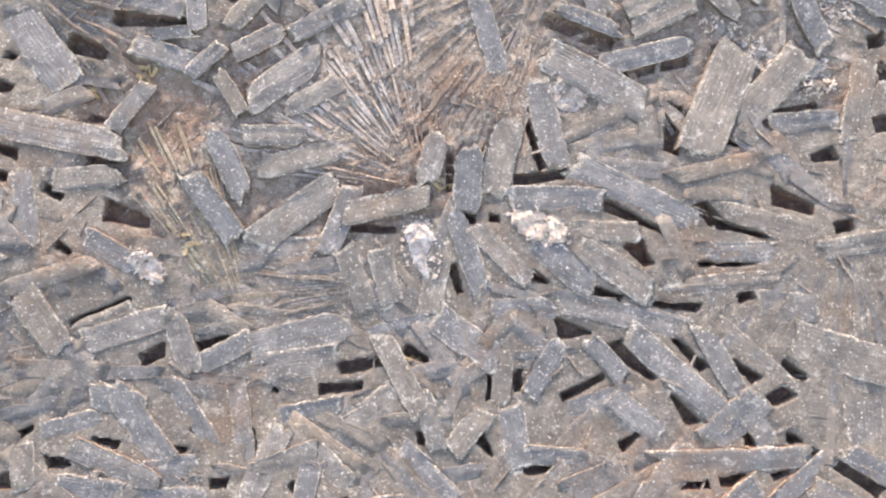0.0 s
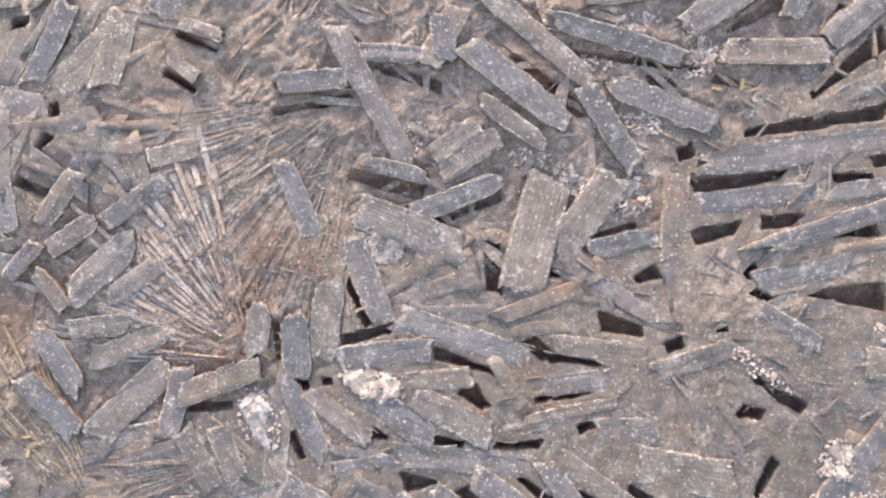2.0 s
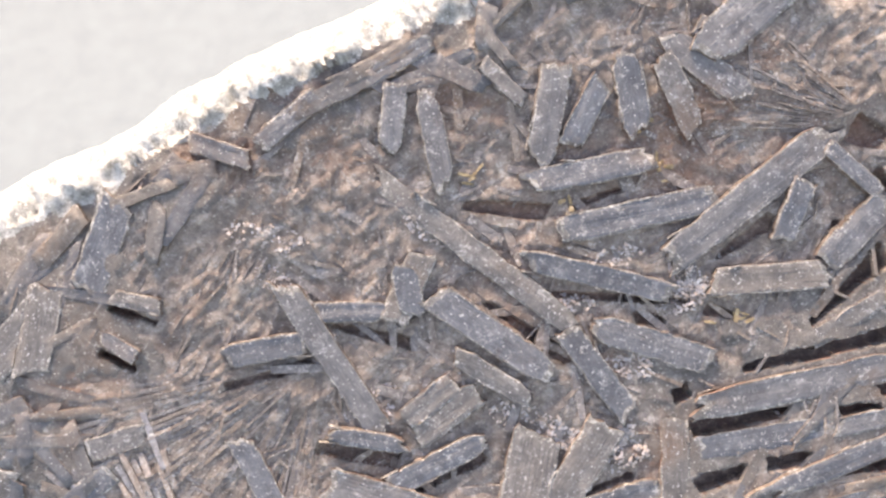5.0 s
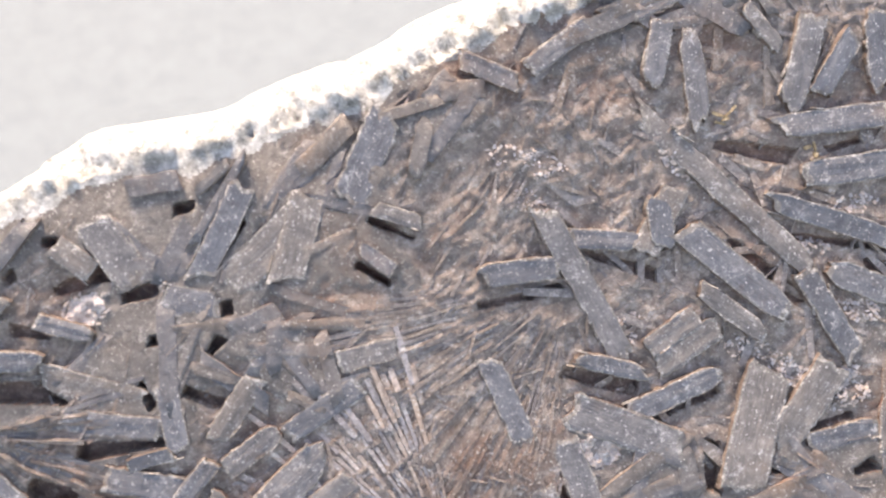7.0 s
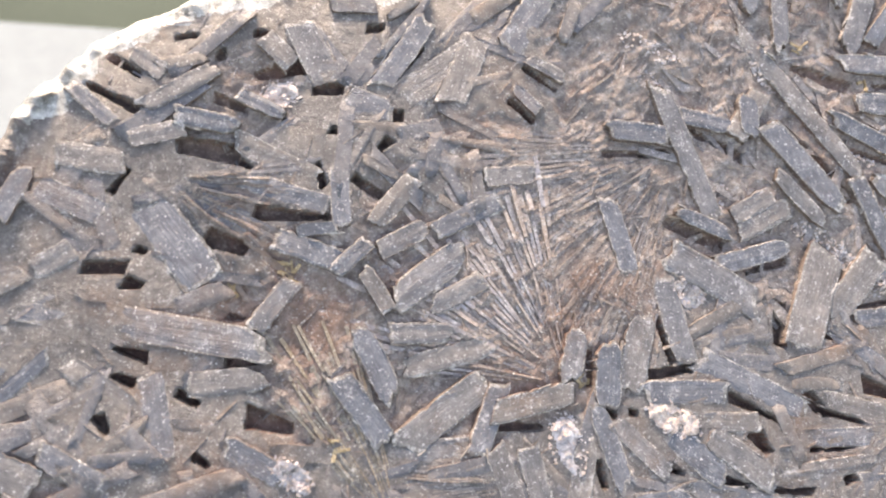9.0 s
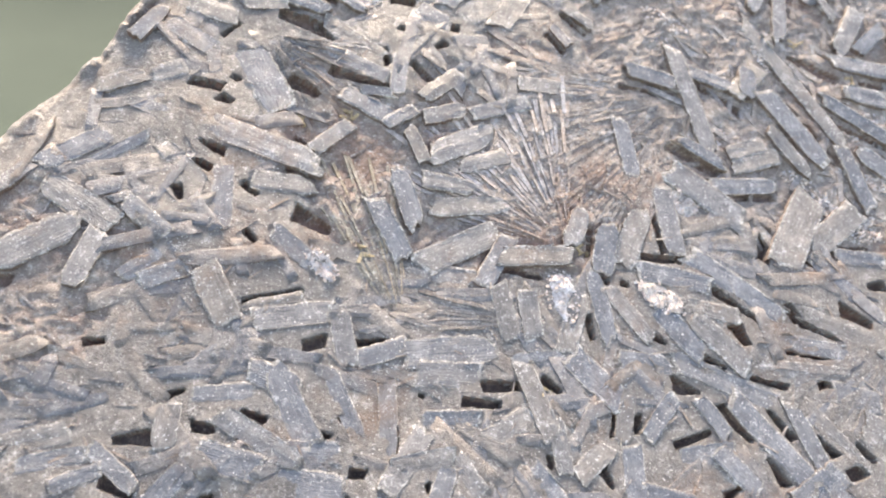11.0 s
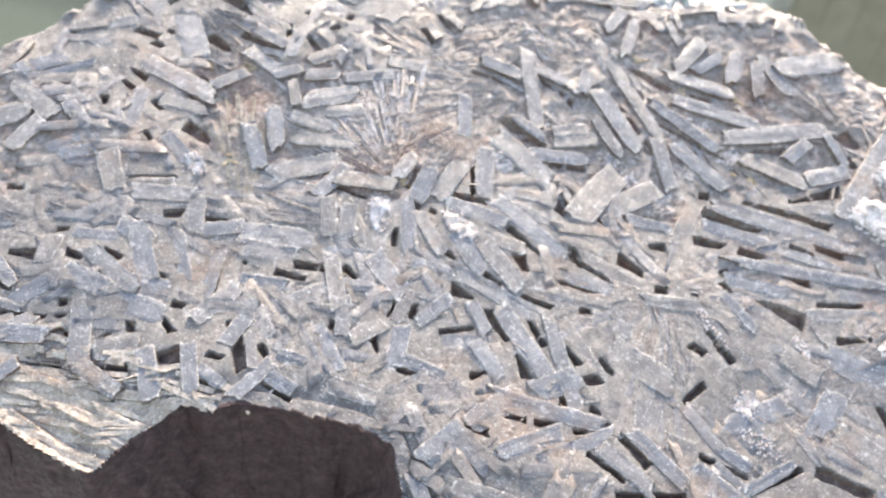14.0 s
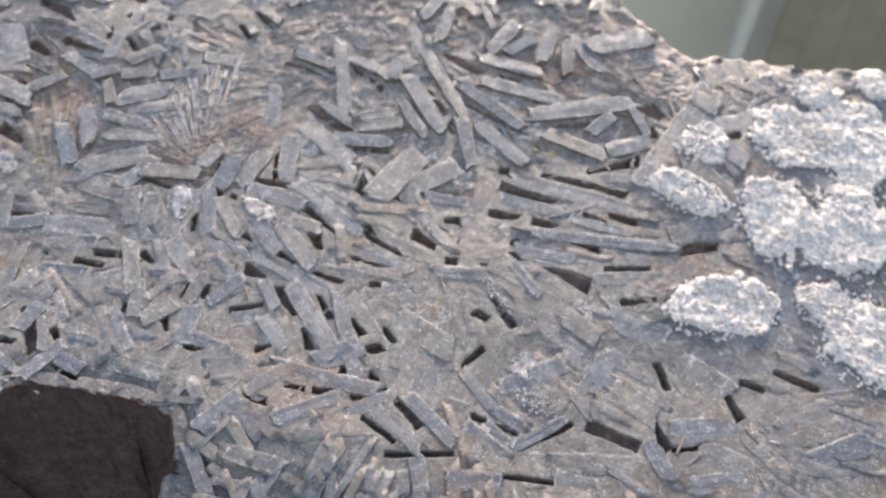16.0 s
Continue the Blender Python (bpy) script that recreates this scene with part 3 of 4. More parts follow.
part("back", mesh("back", verts, faces), [CRUST], rock, "weathered brown-grey back")


# ---- blades ----
def blade_mesh(seed, nx=20, ny=7, ragged=1.0):
    """One tabular crystal, 1 long, 1 wide and 1 thick, top at 0: splintered ends, wavering worn rim, a finely ridged uneven top."""
    rng = random.Random(seed)
    left, right, bow = rng.choice((0.55, 0.8, 0.9, 1.0, 1.0)), rng.choice((0.55, 0.8, 0.9, 1.0, 1.0)), rng.uniform(-0.04, 0.04)
    lean0, lean1 = rng.uniform(-0.07, 0.07), rng.uniform(-0.07, 0.07)
    cut0 = [ragged * rng.choice((0.3, 0.8, 1.4)) * rng.uniform(-0.03, 0.03) for _ in range(ny + 1)]
    cut1 = [ragged * rng.choice((0.3, 0.8, 1.4)) * rng.uniform(-0.03, 0.03) for _ in range(ny + 1)]
    rib = [rng.uniform(-0.045, 0.045) for _ in range(ny + 1)]
    across = [-1.0] + [-0.88 + 1.76 * k / (ny - 2) for k in range(ny - 1)] + [1.0]
    sway = [[(rng.uniform(0.003, 0.012) * ragged, rng.uniform(4, 9) * (k + 1) ** 1.5, rng.uniform(0, 6.3)) for k in range(3)] for _ in range(2)]
    nick = [[ragged * (rng.uniform(-0.012, 0.012) if rng.random() > 0.08 else -0.06) for _ in range(nx + 1)] for _ in range(2)]
    slope = [(rng.uniform(0.005, 0.03), rng.uniform(2, 9), rng.uniform(0, 6.3)) for _ in range(2)]
    verts, faces = [], []
    for i in range(nx + 1):
        x = -0.5 + i / nx
        taper = min(1, left + (1 - left) * (x + 0.5) * 6, right + (1 - right) * (0.5 - x) * 6)
        swell = sum(a * math.sin(f * x + p) for a, f, p in slope)
        for j in range(ny + 1):
            t, side = across[j], int(across[j] > 0)
            half = 0.5 * taper + abs(t) * (nick[side][i] + sum(a * math.sin(f * x + p) for a, f, p in sway[side]))
            stretch = (x + 0.5) * (cut1[j] + lean1 * t) - (0.5 - x) * (cut0[j] + lean0 * t)
            worn = (0.025 if abs(t) == 1 else 0.0) + (0.025 if i in (0, nx) else 0.0)
            verts.append((x + stretch, t * half + bow * (1 - 4 * x * x), rib[j] + swell - worn + rng.uniform(-0.02, 0.02)))
    for i in range(nx):
        for j in range(ny):
            a = i * (ny + 1) + j
            faces.append((a, a + ny + 1, a + ny + 2, a + 1))
    rim = {i * ny + j for i in range(nx) for j in range(ny) if j in (0, ny - 1) or i in (0, nx - 1)}
    tops = len(faces)
    loop = [i * (ny + 1) for i in range(nx + 1)] + [nx * (ny + 1) + j for j in range(1, ny + 1)]
    loop += [i * (ny + 1) + ny for i in range(nx - 1, -1, -1)] + [j for j in range(ny - 1, 0, -1)]
    base, m = len(verts), len(loop)
    for k in loop:
        x, y, _ = verts[k]
        verts.append((x * (1 + 0.01 * rng.uniform(-1, 2)), y * (1.02 + 0.05 * rng.uniform(-1, 1)), -1.0))
    faces += [(base + k, base + (k + 1) % m, loop[(k + 1) % m], loop[k]) for k in range(m)]
    return verts, faces, [2 if k in rim else 0 if k < tops else 1 for k in range(len(faces))]


VARIANTS = []
for s in range(32):
    bv, bf, which = blade_mesh(s)
    me = mesh("blade", bv, bf)
    me.materials.append(SLATE), me.materials.append(EDGE), me.materials.append(WORN_LIT)
    me.polygons.foreach_set("material_index", which)
    me.polygons.foreach_set("use_smooth", [k != 1 for k in which])
    VARIANTS.append(me)

chance = random.Random(4)
LAID = []


def lie(u, v):
    """The mean surface at one place, with its broad unevenness."""
    a, b = np.array([float(u)]), np.array([float(v)])
    return float(level(a, b)[0] + 1.1 * rough(a, b, 22, 1, 2)[0])


def seat(u, v, turn, long, wide, lift, thick, loose=1.0):
    """The pose of a blade on the face, tilted a little with the swell and at random."""
    c, s = math.cos(radians(turn)), math.sin(radians(turn))
    ends = [lie(u + k * c * long / 2, v + k * s * long / 2) for k in (-1, 1)]
    slope = math.degrees(math.atan2(ends[1] - ends[0], long))
    local = pose(u * MM, v * MM, (lie(u, v) + lift) * MM, 0, 0, turn) @ pose(0, 0, 0, chance.gauss(0, 4 * loose), -slope + chance.gauss(0, 1.8 * loose), 0)
    return local @ Matrix.Diagonal((long * MM, wide * MM, thick * MM, 1))


def lay_blades(rows):
    """Single blades: u, v, degrees, length, width."""
    for u, v, turn, long, wide in rows:
        free = max(float(ellipse(u, v, z)) for z in HOLLOWS) > 0
        lift = chance.uniform(0.1, 0.4) if free else chance.uniform(0.0, 0.17)
        part("blade", VARIANTS[chance.randrange(32)], [], rock, m=seat(u, v, turn, long * 1.02, wide, lift, 1.7 if free else 1.5, 0.4 if free else 0.2))
        LAID.append((u, v, turn, long, wide, lift))


lay_blades([
    (-52.3, 10.5, 4, 10.0, 3.5), (-53.2, 33.9, 151, 7.8, 3.4), (-59.4, 29.7, 127, 13.7, 6.2), (-41.2, 28.9, 161, 10.3, 3.5), (-35.1, 27.9, 43, 6.8, 2.5), (-46.1, 21.0, 52, 8.6, 2.9), (-27.4, 30.9, 28, 8.1, 3.2), (-23.5, 25.3, 35, 12.7, 4.7),
    (-19.3, 22.7, 28, 9.0, 3.2), (-24.9, 16.8, 180, 9.2, 3.2), (-21.1, 13.3, 14, 12.9, 3.4), (-31.8, 12.6, 115, 11.1, 3.8), (-33.8, 6.3, 125, 11.2, 3.8), (-31.5, 23.1, 123, 7.0, 2.5), (-21.5, 5.3, 35, 15.1, 4.7), (-15.1, 4.2, 69, 10.7, 3.5)])
lay_blades([
    (-22.5, -0.0, 1, 14.5, 3.5), (-8.3, 6.5, 12, 12.7, 3.7), (-1.7, 13.4, 76, 7.8, 3.7), (3.7, 10.2, 87, 9.4, 4.2), (8.6, 13.6, 75, 11.7, 4.6), (16.4, 7.3, 179, 13.7, 3.8), (15.4, 18.5, 104, 13.8, 4.1), (22.4, 24.9, 151, 16.6, 5.2),
    (29.9, 28.8, 14, 14.2, 3.3), (40.7, 21.9, 67, 16.8, 6.9), (28.1, 8.0, 154, 20.1, 4.4), (21.6, 33.9, 158, 9.9, 2.4), (48.4, 13.4, 148, 12.5, 2.8), (47.4, 4.1, 166, 13.9, 3.1), (43.7, -0.4, 0, 12.3, 3.1), (40.1, -5.1, 5, 17.7, 2.8)])
lay_blades([
    (21.6, 2.7, 178, 14.0, 3.2), (8.6, -0.7, 136, 11.4, 3.1), (17.6, -2.1, 139, 11.4, 4.3), (25.0, -2.9, 145, 12.5, 4.3), (3.5, -0.3, 108, 13.0, 3.3), (-1.1, -4.2, 80, 10.5, 3.6), (-12.7, -4.4, 110, 9.7, 3.5), (-8.4, -4.0, 104, 8.5, 3.5),
    (3.4, -13.0, 144, 11.1, 4.7), (-6.5, -12.2, 15, 9.4, 3.9), (-20.9, -12.7, 15, 15.3, 4.9), (-25.8, -18.4, 165, 10.2, 2.4), (11.9, -9.0, 5, 9.3, 3.9), (26.8, -9.8, 167, 21.4, 3.7), (34.3, -18.5, 138, 19.5, 4.2), (42.2, -19.9, 119, 19.8, 3.2)])
lay_blades([
    (44.6, -15.0, 137, 14.2, 2.9), (14.9, -17.4, 59, 9.5, 3.1), (23.6, -15.9, 133, 7.7, 2.9), (-10.1, -23.3, 42, 8.7, 3.9), (8.7, -18.7, 87, 8.1, 2.9), (-1.9, -25.0, 107, 8.4, 3.0), (3.8, -26.4, 49, 7.5, 3.6), (10.5, -27.2, 98, 8.9, 3.9),
    (22.6, -22.3, 18, 10.3, 3.7), (27.8, -23.9, 142, 9.1, 3.6), (16.7, -30.0, 175, 9.8, 2.9), (41.8, -30.1, 2, 21.0, 3.3), (-46.4, -11.7, 17, 12.0, 3.8), (-37.9, -13.9, 110, 8.7, 3.6), (-31.9, -14.9, 27, 8.7, 3.2), (4.2, -17.9, 30, 6.6, 2.4)])
lay_blades([
    (-47.0, -22.0, 169, 8.4, 4.0), (-53.9, -25.7, 15, 9.2, 3.7), (-19.5, -23.6, 10, 9.1, 3.2), (-40.2, -31.7, 9, 9.9, 3.4), (-22.7, -30.9, 20, 9.5, 3.7), (-58.4, -10.6, 126, 10.2, 4.9), (-15.8, -31.6, 136, 6.9, 3.2), (-4.2, 58.4, 155, 6.4, 2.1),
    (-7.7, 53.1, 137, 5.4, 2.1), (11.1, 48.5, 178, 10.4, 3.3), (19.3, 45.5, 111, 22.8, 3.6), (23.2, 51.0, 169, 9.4, 2.8), (31.1, 52.3, 89, 6.6, 3.6), (40.8, 44.1, 134, 18.9, 4.2), (39.7, 38.5, 137, 11.5, 2.8), (41.3, 54.9, 131, 32.1, 3.4)])
lay_blades([
    (53.6, 36.3, 115, 13.9, 3.6), (61.4, 38.3, 151, 16.1, 4.0), (56.4, 48.6, 155, 19.6, 3.1), (58.2, 62.8, 0, 16.4, 3.6), (63.1, 55.7, 0, 21.3, 3.9), (78.4, 55.0, 27, 27.1, 4.7), (91.5, 47.3, 33, 11.5, 4.3), (92.8, 55.5, 127, 9.6, 2.3),
    (78.8, 43.7, 172, 15.2, 3.9), (73.8, 22.7, 178, 19.0, 3.7), (61.3, 22.0, 79, 12.1, 3.9), (78.0, 11.3, 4, 13.2, 3.3), (6.7, 31.7, 106, 12.1, 3.4), (-10.7, 40.8, 5, 7.7, 3.1), (30.8, 37.1, 26, 8.2, 3.3), (53.4, 18.9, 5, 10.0, 3.1)])
lay_blades([
    (75.1, 3.9, 141, 9.9, 2.6), (-6.9, 66.5, 58, 12.3, 4.8), (-17.6, 57.5, 67, 11.3, 4.6), (84.0, 51.9, 57, 8.3, 3.4), (10.6, 75.5, 150, 8.1, 2.7), (20.6, 77.6, 28, 10.5, 2.9), (33.9, 75.1, 72, 8.9, 3.3), (38.7, 71.2, 89, 12.8, 3.3),
    (54.2, 71.2, 68, 13.0, 4.1), (59.2, 70.3, 51, 9.3, 3.3), (65.6, 71.7, 88, 10.5, 4.1), (71.7, 70.2, 103, 10.6, 3.6), (76.2, 73.1, 130, 12.9, 4.2), (36.2, 82.2, 19, 10.3, 2.5), (-26.9, 59.7, 56, 12.8, 3.5), (49.3, 76.7, 125, 7.4, 2.2)])
lay_blades([
    (-71.1, 49.1, 137, 7.3, 2.3), (-59.5, 52.1, 33, 11.4, 2.6), (-63.9, 55.7, 144, 5.3, 2.8), (-55.7, 47.3, 171, 8.7, 2.8), (-46.0, 42.2, 155, 12.4, 3.4), (-44.2, 37.2, 164, 12.1, 3.1), (-40.1, 32.0, 7, 5.7, 1.9), (-36.6, 36.7, 93, 8.4, 3.0),
    (-21.3, 56.6, 36, 13.9, 5.0), (-28.5, 36.5, 49, 9.2, 3.3), (-32.4, 51.1, 160, 6.8, 4.1), (-40.6, 59.0, 116, 9.5, 4.8), (-17.5, 34.4, 26, 11.4, 3.2), (-63.3, 18.3, 169, 32.3, 4.6), (-61.3, 6.0, 100, 12.1, 3.9), (-48.5, -0.5, 148, 8.9, 3.4)])
lay_blades([
    (-71.0, 41.4, 172, 8.9, 3.7), (-75.1, 27.2, 33, 5.7, 3.3), (-73.6, 35.3, 157, 9.5, 3.8), (-45.7, 58.8, 135, 5.8, 3.3), (-62.3, 45.2, 15, 7.8, 2.8), (-48.1, 50.2, 155, 7.1, 2.2), (-68.9, 10.4, 143, 10.0, 3.1), (-71.8, -0.2, 149, 9.0, 3.4),
    (-87.0, -7.3, 41, 14.6, 5.3), (-82.2, 0.3, 158, 13.2, 4.6), (-85.7, 9.6, 43, 12.0, 3.8), (-78.8, -8.5, 80, 9.8, 3.7), (-66.7, -8.7, 30, 8.0, 3.2), (-69.5, -7.2, 42, 9.5, 3.0), (-49.8, -10.1, 22, 9.6, 1.9), (-77.8, -36.1, 22, 9.7, 3.4)])
lay_blades([
    (-74.6, -38.6, 20, 9.6, 2.7), (-66.5, -38.2, 147, 9.1, 2.7), (-70.8, -40.4, 31, 7.0, 2.3), (-64.3, -44.8, 4, 11.0, 1.9), (-60.6, -31.4, 95, 6.6, 3.6), (-51.1, -34.8, 174, 9.8, 4.4), (-47.5, -31.1, 158, 14.1, 3.5), (-43.9, -25.5, 126, 13.6, 4.4),
    (-29.4, -24.4, 100, 14.2, 3.0), (-20.8, -16.6, 8, 10.2, 4.5), (-59.6, -50.0, 16, 16.3, 3.7), (-46.9, -44.3, 115, 14.5, 4.1), (-39.2, -52.3, 163, 9.9, 3.3), (-38.9, -45.6, 31, 8.1, 4.4), (-31.3, -48.4, 124, 10.7, 3.9), (-24.4, -45.1, 118, 10.4, 3.1)])
lay_blades([
    (-20.4, -45.3, 164, 6.5, 2.5), (-12.9, -43.0, 66, 10.0, 2.9), (-15.6, -37.8, 119, 7.9, 2.2), (-7.9, -41.9, 168, 6.2, 3.1), (-2.4, -32.6, 135, 11.2, 3.9), (-6.1, -18.1, 118, 12.8, 3.4), (-36.2, -23.9, 124, 11.2, 2.8), (-39.7, -36.9, 3, 11.6, 5.0),
    (-25.6, -30.8, 65, 11.4, 3.7), (-59.1, -40.7, 57, 9.5, 3.4), (-77.1, -46.8, 34, 7.6, 2.6), (-58.8, -48.8, 53, 9.8, 2.9), (15.3, -34.2, 45, 8.4, 3.1), (4.9, -39.0, 0, 9.7, 3.5), (-19.8, -34.5, 78, 8.1, 3.2), (-70.3, -50.1, 13, 10.3, 2.2)])
lay_blades([
    (31.2, 52.5, 54, 9.7, 4.0), (83.7, 79.3, 31, 17.7, 6.3), (48.5, 23.9, 46, 13.7, 5.4), (82.6, 28.7, 0, 33.5, 4.0), (89.7, 36.5, 18, 14.3, 2.6), (102.0, 50.6, 70, 30.0, 7.4), (89.7, 18.7, 10, 34.7, 3.1), (114.6, 53.5, 152, 11.7, 5.6),
    (119.4, 65.3, 36, 24.0, 5.2), (113.8, 40.3, 149, 16.9, 9.0), (110.6, 29.0, 39, 14.0, 5.3), (136.9, 49.3, 132, 10.7, 8.0), (50.2, -34.0, 39, 19.0, 3.0), (58.1, -36.6, 155, 11.9, 3.4), (63.7, -32.5, 149, 13.9, 3.2), (50.3, -41.6, 18, 7.6, 2.8)])
lay_blades([
    (75.0, -42.1, 13, 10.3, 3.7), (75.4, -33.7, 157, 11.0, 3.2), (77.6, -31.7, 151, 7.2, 2.0), (84.9, -29.4, 44, 13.8, 2.4), (92.4, -33.5, 15, 26.6, 4.5), (39.8, -37.5, 36, 13.7, 3.7), (117.5, -19.1, 21, 14.2, 5.6), (122.4, -24.2, 168, 11.7, 4.8),
    (109.0, -27.9, 129, 8.5, 3.6), (95.1, -12.8, 71, 12.3, 5.7), (115.9, -7.4, 158, 12.0, 5.7), (100.9, -0.3, 172, 12.6, 6.1), (57.4, -15.0, 163, 14.0, 5.8), (60.6, -25.8, 93, 10.0, 5.5), (42.2, -24.4, 40, 9.8, 5.0), (137.6, -10.3, 37, 13.9, 5.5)])
lay_blades([
    (143.0, 0.3, 166, 14.7, 7.0), (144.6, -15.5, 36, 13.7, 4.8), (85.9, -8.2, 159, 16.9, 3.8), (32.2, -33.2, 51, 12.8, 4.9), (24.4, -42.9, 58, 10.4, 4.0), (34.0, -49.9, 180, 11.3, 3.6), (120.7, -29.0, 22, 11.5, 3.9), (127.4, 3.6, 28, 13.2, 6.2),
    (112.2, 78.0, 37, 11.9, 6.9), (32.7, 34.7, 25, 10.2, 3.7), (89.8, 22.2, 0, 12.9, 2.6), (78.1, 76.9, 136, 5.5, 3.0), (64.5, -43.6, 115, 6.8, 3.2), (94.2, -37.1, 2, 8.8, 4.3), (-78.7, 11.1, 43, 9.7, 2.1), (-82.0, 23.6, 29, 7.8, 2.9)])
lay_blades([
    (-80.7, 36.2, 65, 7.9, 2.8), (-55.2, -56.8, 62, 6.3, 2.5), (-7.9, -36.7, 2, 5.6, 2.7), (67.7, -28.7, 176, 5.6, 3.3), (78.6, -27.8, 165, 5.9, 2.7), (50.2, -8.2, 174, 8.6, 4.2), (61.3, 1.0, 11, 12.1, 3.0), (97.6, 11.1, 20, 16.6, 3.2),
    (81.2, -17.7, 40, 15.8, 4.2), (102.3, -17.7, 161, 10.4, 5.8), (89.2, -3.9, 159, 8.5, 4.9), (130.1, 27.8, 104, 14.8, 5.6), (132.2, 14.3, 99, 12.5, 4.6), (107.6, 66.3, 163, 7.8, 5.0), (146.2, 70.1, 103, 17.6, 6.8)])


# the matted smaller blades between them
def free_of(u, v, gap=0.25, margin=1.0, hollows=0.02, sprays=0.4):
    """Which of the places lie on the solid crust, clear of gaps, hollows, quartz, sprays and the rim."""
    ok = (gap_depth(u, v) < gap) & (boundary(u, v)[0] > margin)
    for z in HOLLOWS[:6]:
        ok &= ellipse(u, v, z) < hollows
    for z in WHITE:
        ok &= ellipse(u, v, z) < -0.1
    return ok & (spray_relief(u, v)[1] < sprays)


dice = np.random.RandomState(8)
tries = 9000
fu, fv = dice.uniform(-105, 165, tries), dice.uniform(-66, 92, tries)
fl, fw = dice.uniform(5, 15, tries), dice.uniform(1.2, 3.0, tries)
ft = dice.choice([10, 35, 75, 120, 150], tries) + dice.normal(0, 14, tries)
ft = np.where((fu > 45) & (fv < 45), np.degrees(np.arctan2(fv - 3.5, fu - 58.7)) + dice.normal(0, 14, tries), ft)
good = free_of(fu, fv) & ~((fv < -46) & (fu < 12))
for x in np.linspace(-0.5, 0.5, 9):
    for y in (-0.5, 0, 0.5):
        c, s = np.cos(np.radians(ft)), np.sin(np.radians(ft))
        pu, pv = fu + x * fl * c - y * fw * s, fv + x * fl * s + y * fw * c
        good &= (gap_depth(pu, pv) < 0.25) & (boundary(pu, pv)[0] > 0.8)
for bu, bvv, turn, long, wide, _ in LAID:
    c, s = math.cos(radians(turn)), math.sin(radians(turn))
    x, y = (fu - bu) * c + (fv - bvv) * s, -(fu - bu) * s + (fv - bvv) * c
    good &= ~((abs(x) < long / 2) & (abs(y) < wide / 2))
mass_v, mass_f, mass_i = [], [], []
for u, v, long, wide, turn in zip(fu[good][:600], fv[good], fl[good], fw[good], ft[good]):
    local = seat(u, v, turn, long, wide, chance.uniform(-0.02, 0.08), 1.0, 0.1)
    bv, bf, which = blade_mesh(chance.randrange(40), 6, 4, 1.4)
    start = len(mass_v)
    mass_v += [tuple(local @ Vector(p)) for p in bv]
    mass_f += [tuple(start + i for i in f) for f in bf]
    mass_i += [int(k == 1) for k in which]
me = mesh("blade_mass", mass_v, mass_f)
me.materials.append(SLATE_MASS), me.materials.append(EDGE)
me.polygons.foreach_set("material_index", mass_i)
me.polygons.foreach_set("use_smooth", [i == 0 for i in mass_i])
tagged(part("blade_mass", me, [], rock, "matted small slate-grey blades"), kind="stuff")


# ---- fine splinters and radiating sprays, laid on the surface ----
def floor_at(u, v):
    i = min(max(int(round((v + 90) / STEP)), 0), rows - 1)
    j = min(max(int(round((u + 125) / STEP)), 0), cols - 1)
    return height[i, j]


def splinter(u, v, turn, long, wide, thick, lift, rng, z=None):
    """A thin chip with a ridged top, following the ground under it."""
    c, s = math.cos(radians(turn)), math.sin(radians(turn))
    verts = []
    za, zb = floor_at(u - c * long / 2, v - s * long / 2), floor_at(u + c * long / 2, v + s * long / 2)
    mean = (za + zb + floor_at(u, v)) / 3
    if z is not None:
        za = zb = mean = z
    za, zb = mean + max(-0.6, min(0.6, za - mean)), mean + max(-0.6, min(0.6, zb - mean))
    for x, k in ((-0.5, rng.uniform(0.55, 1.0)), (rng.uniform(-0.15, 0.15), 1.0), (0.5, rng.uniform(0.55, 1.0))):
        level_here = za + (zb - za) * (x + 0.5) + lift
        for y, h in ((-0.5, -0.6), (-0.42, thick * rng.uniform(0.6, 1.1)), (0.42, thick * rng.uniform(0.6, 1.1)), (0.5, -0.6)):
            w = y * wide * k
            verts.append(((u + x * long * c - w * s) * MM, (v + x * long * s + w * c) * MM, (level_here + h) * MM))
    faces = [(a + i, a + i + 4, a + i + 5, a + i + 1) for a in (0, 4) for i in range(3)] + [(0, 1, 2, 3), (11, 10, 9, 8)]
    return verts, faces


def scatter(name, label, mat, rows_of):
    sv, sf = [], []
    for row in rows_of:
        a, f = splinter(*row)
        sf += [tuple(len(sv) + i for i in q) for q in f]
        sv += a
    tagged(part(name, mesh(name, sv, sf), [mat], rock, label), kind="stuff")


def off_gaps(u, v, a, long):
    k = np.array([-0.5, -0.25, 0, 0.25, 0.5]) * long
    return gap_depth(u + k * math.cos(radians(a)), v + k * math.sin(radians(a))).max() < 0.3


def spray_rows(k, count, size, thick):
    cu, cv, a0, a1, r0, r1, _, _ = SPRAYS[k]
    step = (a1 - a0) / count
    for i in range(count):
        r = r0 + chance.uniform(0, 0.25) * (r1 - r0)
        while r < r1 * chance.uniform(0.65, 1.0):
            long, a = chance.uniform(3, 9), a0 + (i + chance.uniform(0.3, 0.7)) * step
            u, v = cu + (r + long / 2) * math.cos(radians(a)), cv + (r + long / 2) * math.sin(radians(a))
            wide = min(size, radians(step) * (r + long / 2) * chance.uniform(0.8, 1.05))
            if wide > 0.16 and chance.random() < 0.85 and max(float(ellipse(u, v, z)) for z in WHITE[:11]) < 0 and off_gaps(u, v, a, long):
                yield (u, v, a + chance.gauss(0, 1.5), long, wide, thick * chance.uniform(0.1, 1), 0.0, chance)
            r += long * chance.uniform(0.9, 1.1)


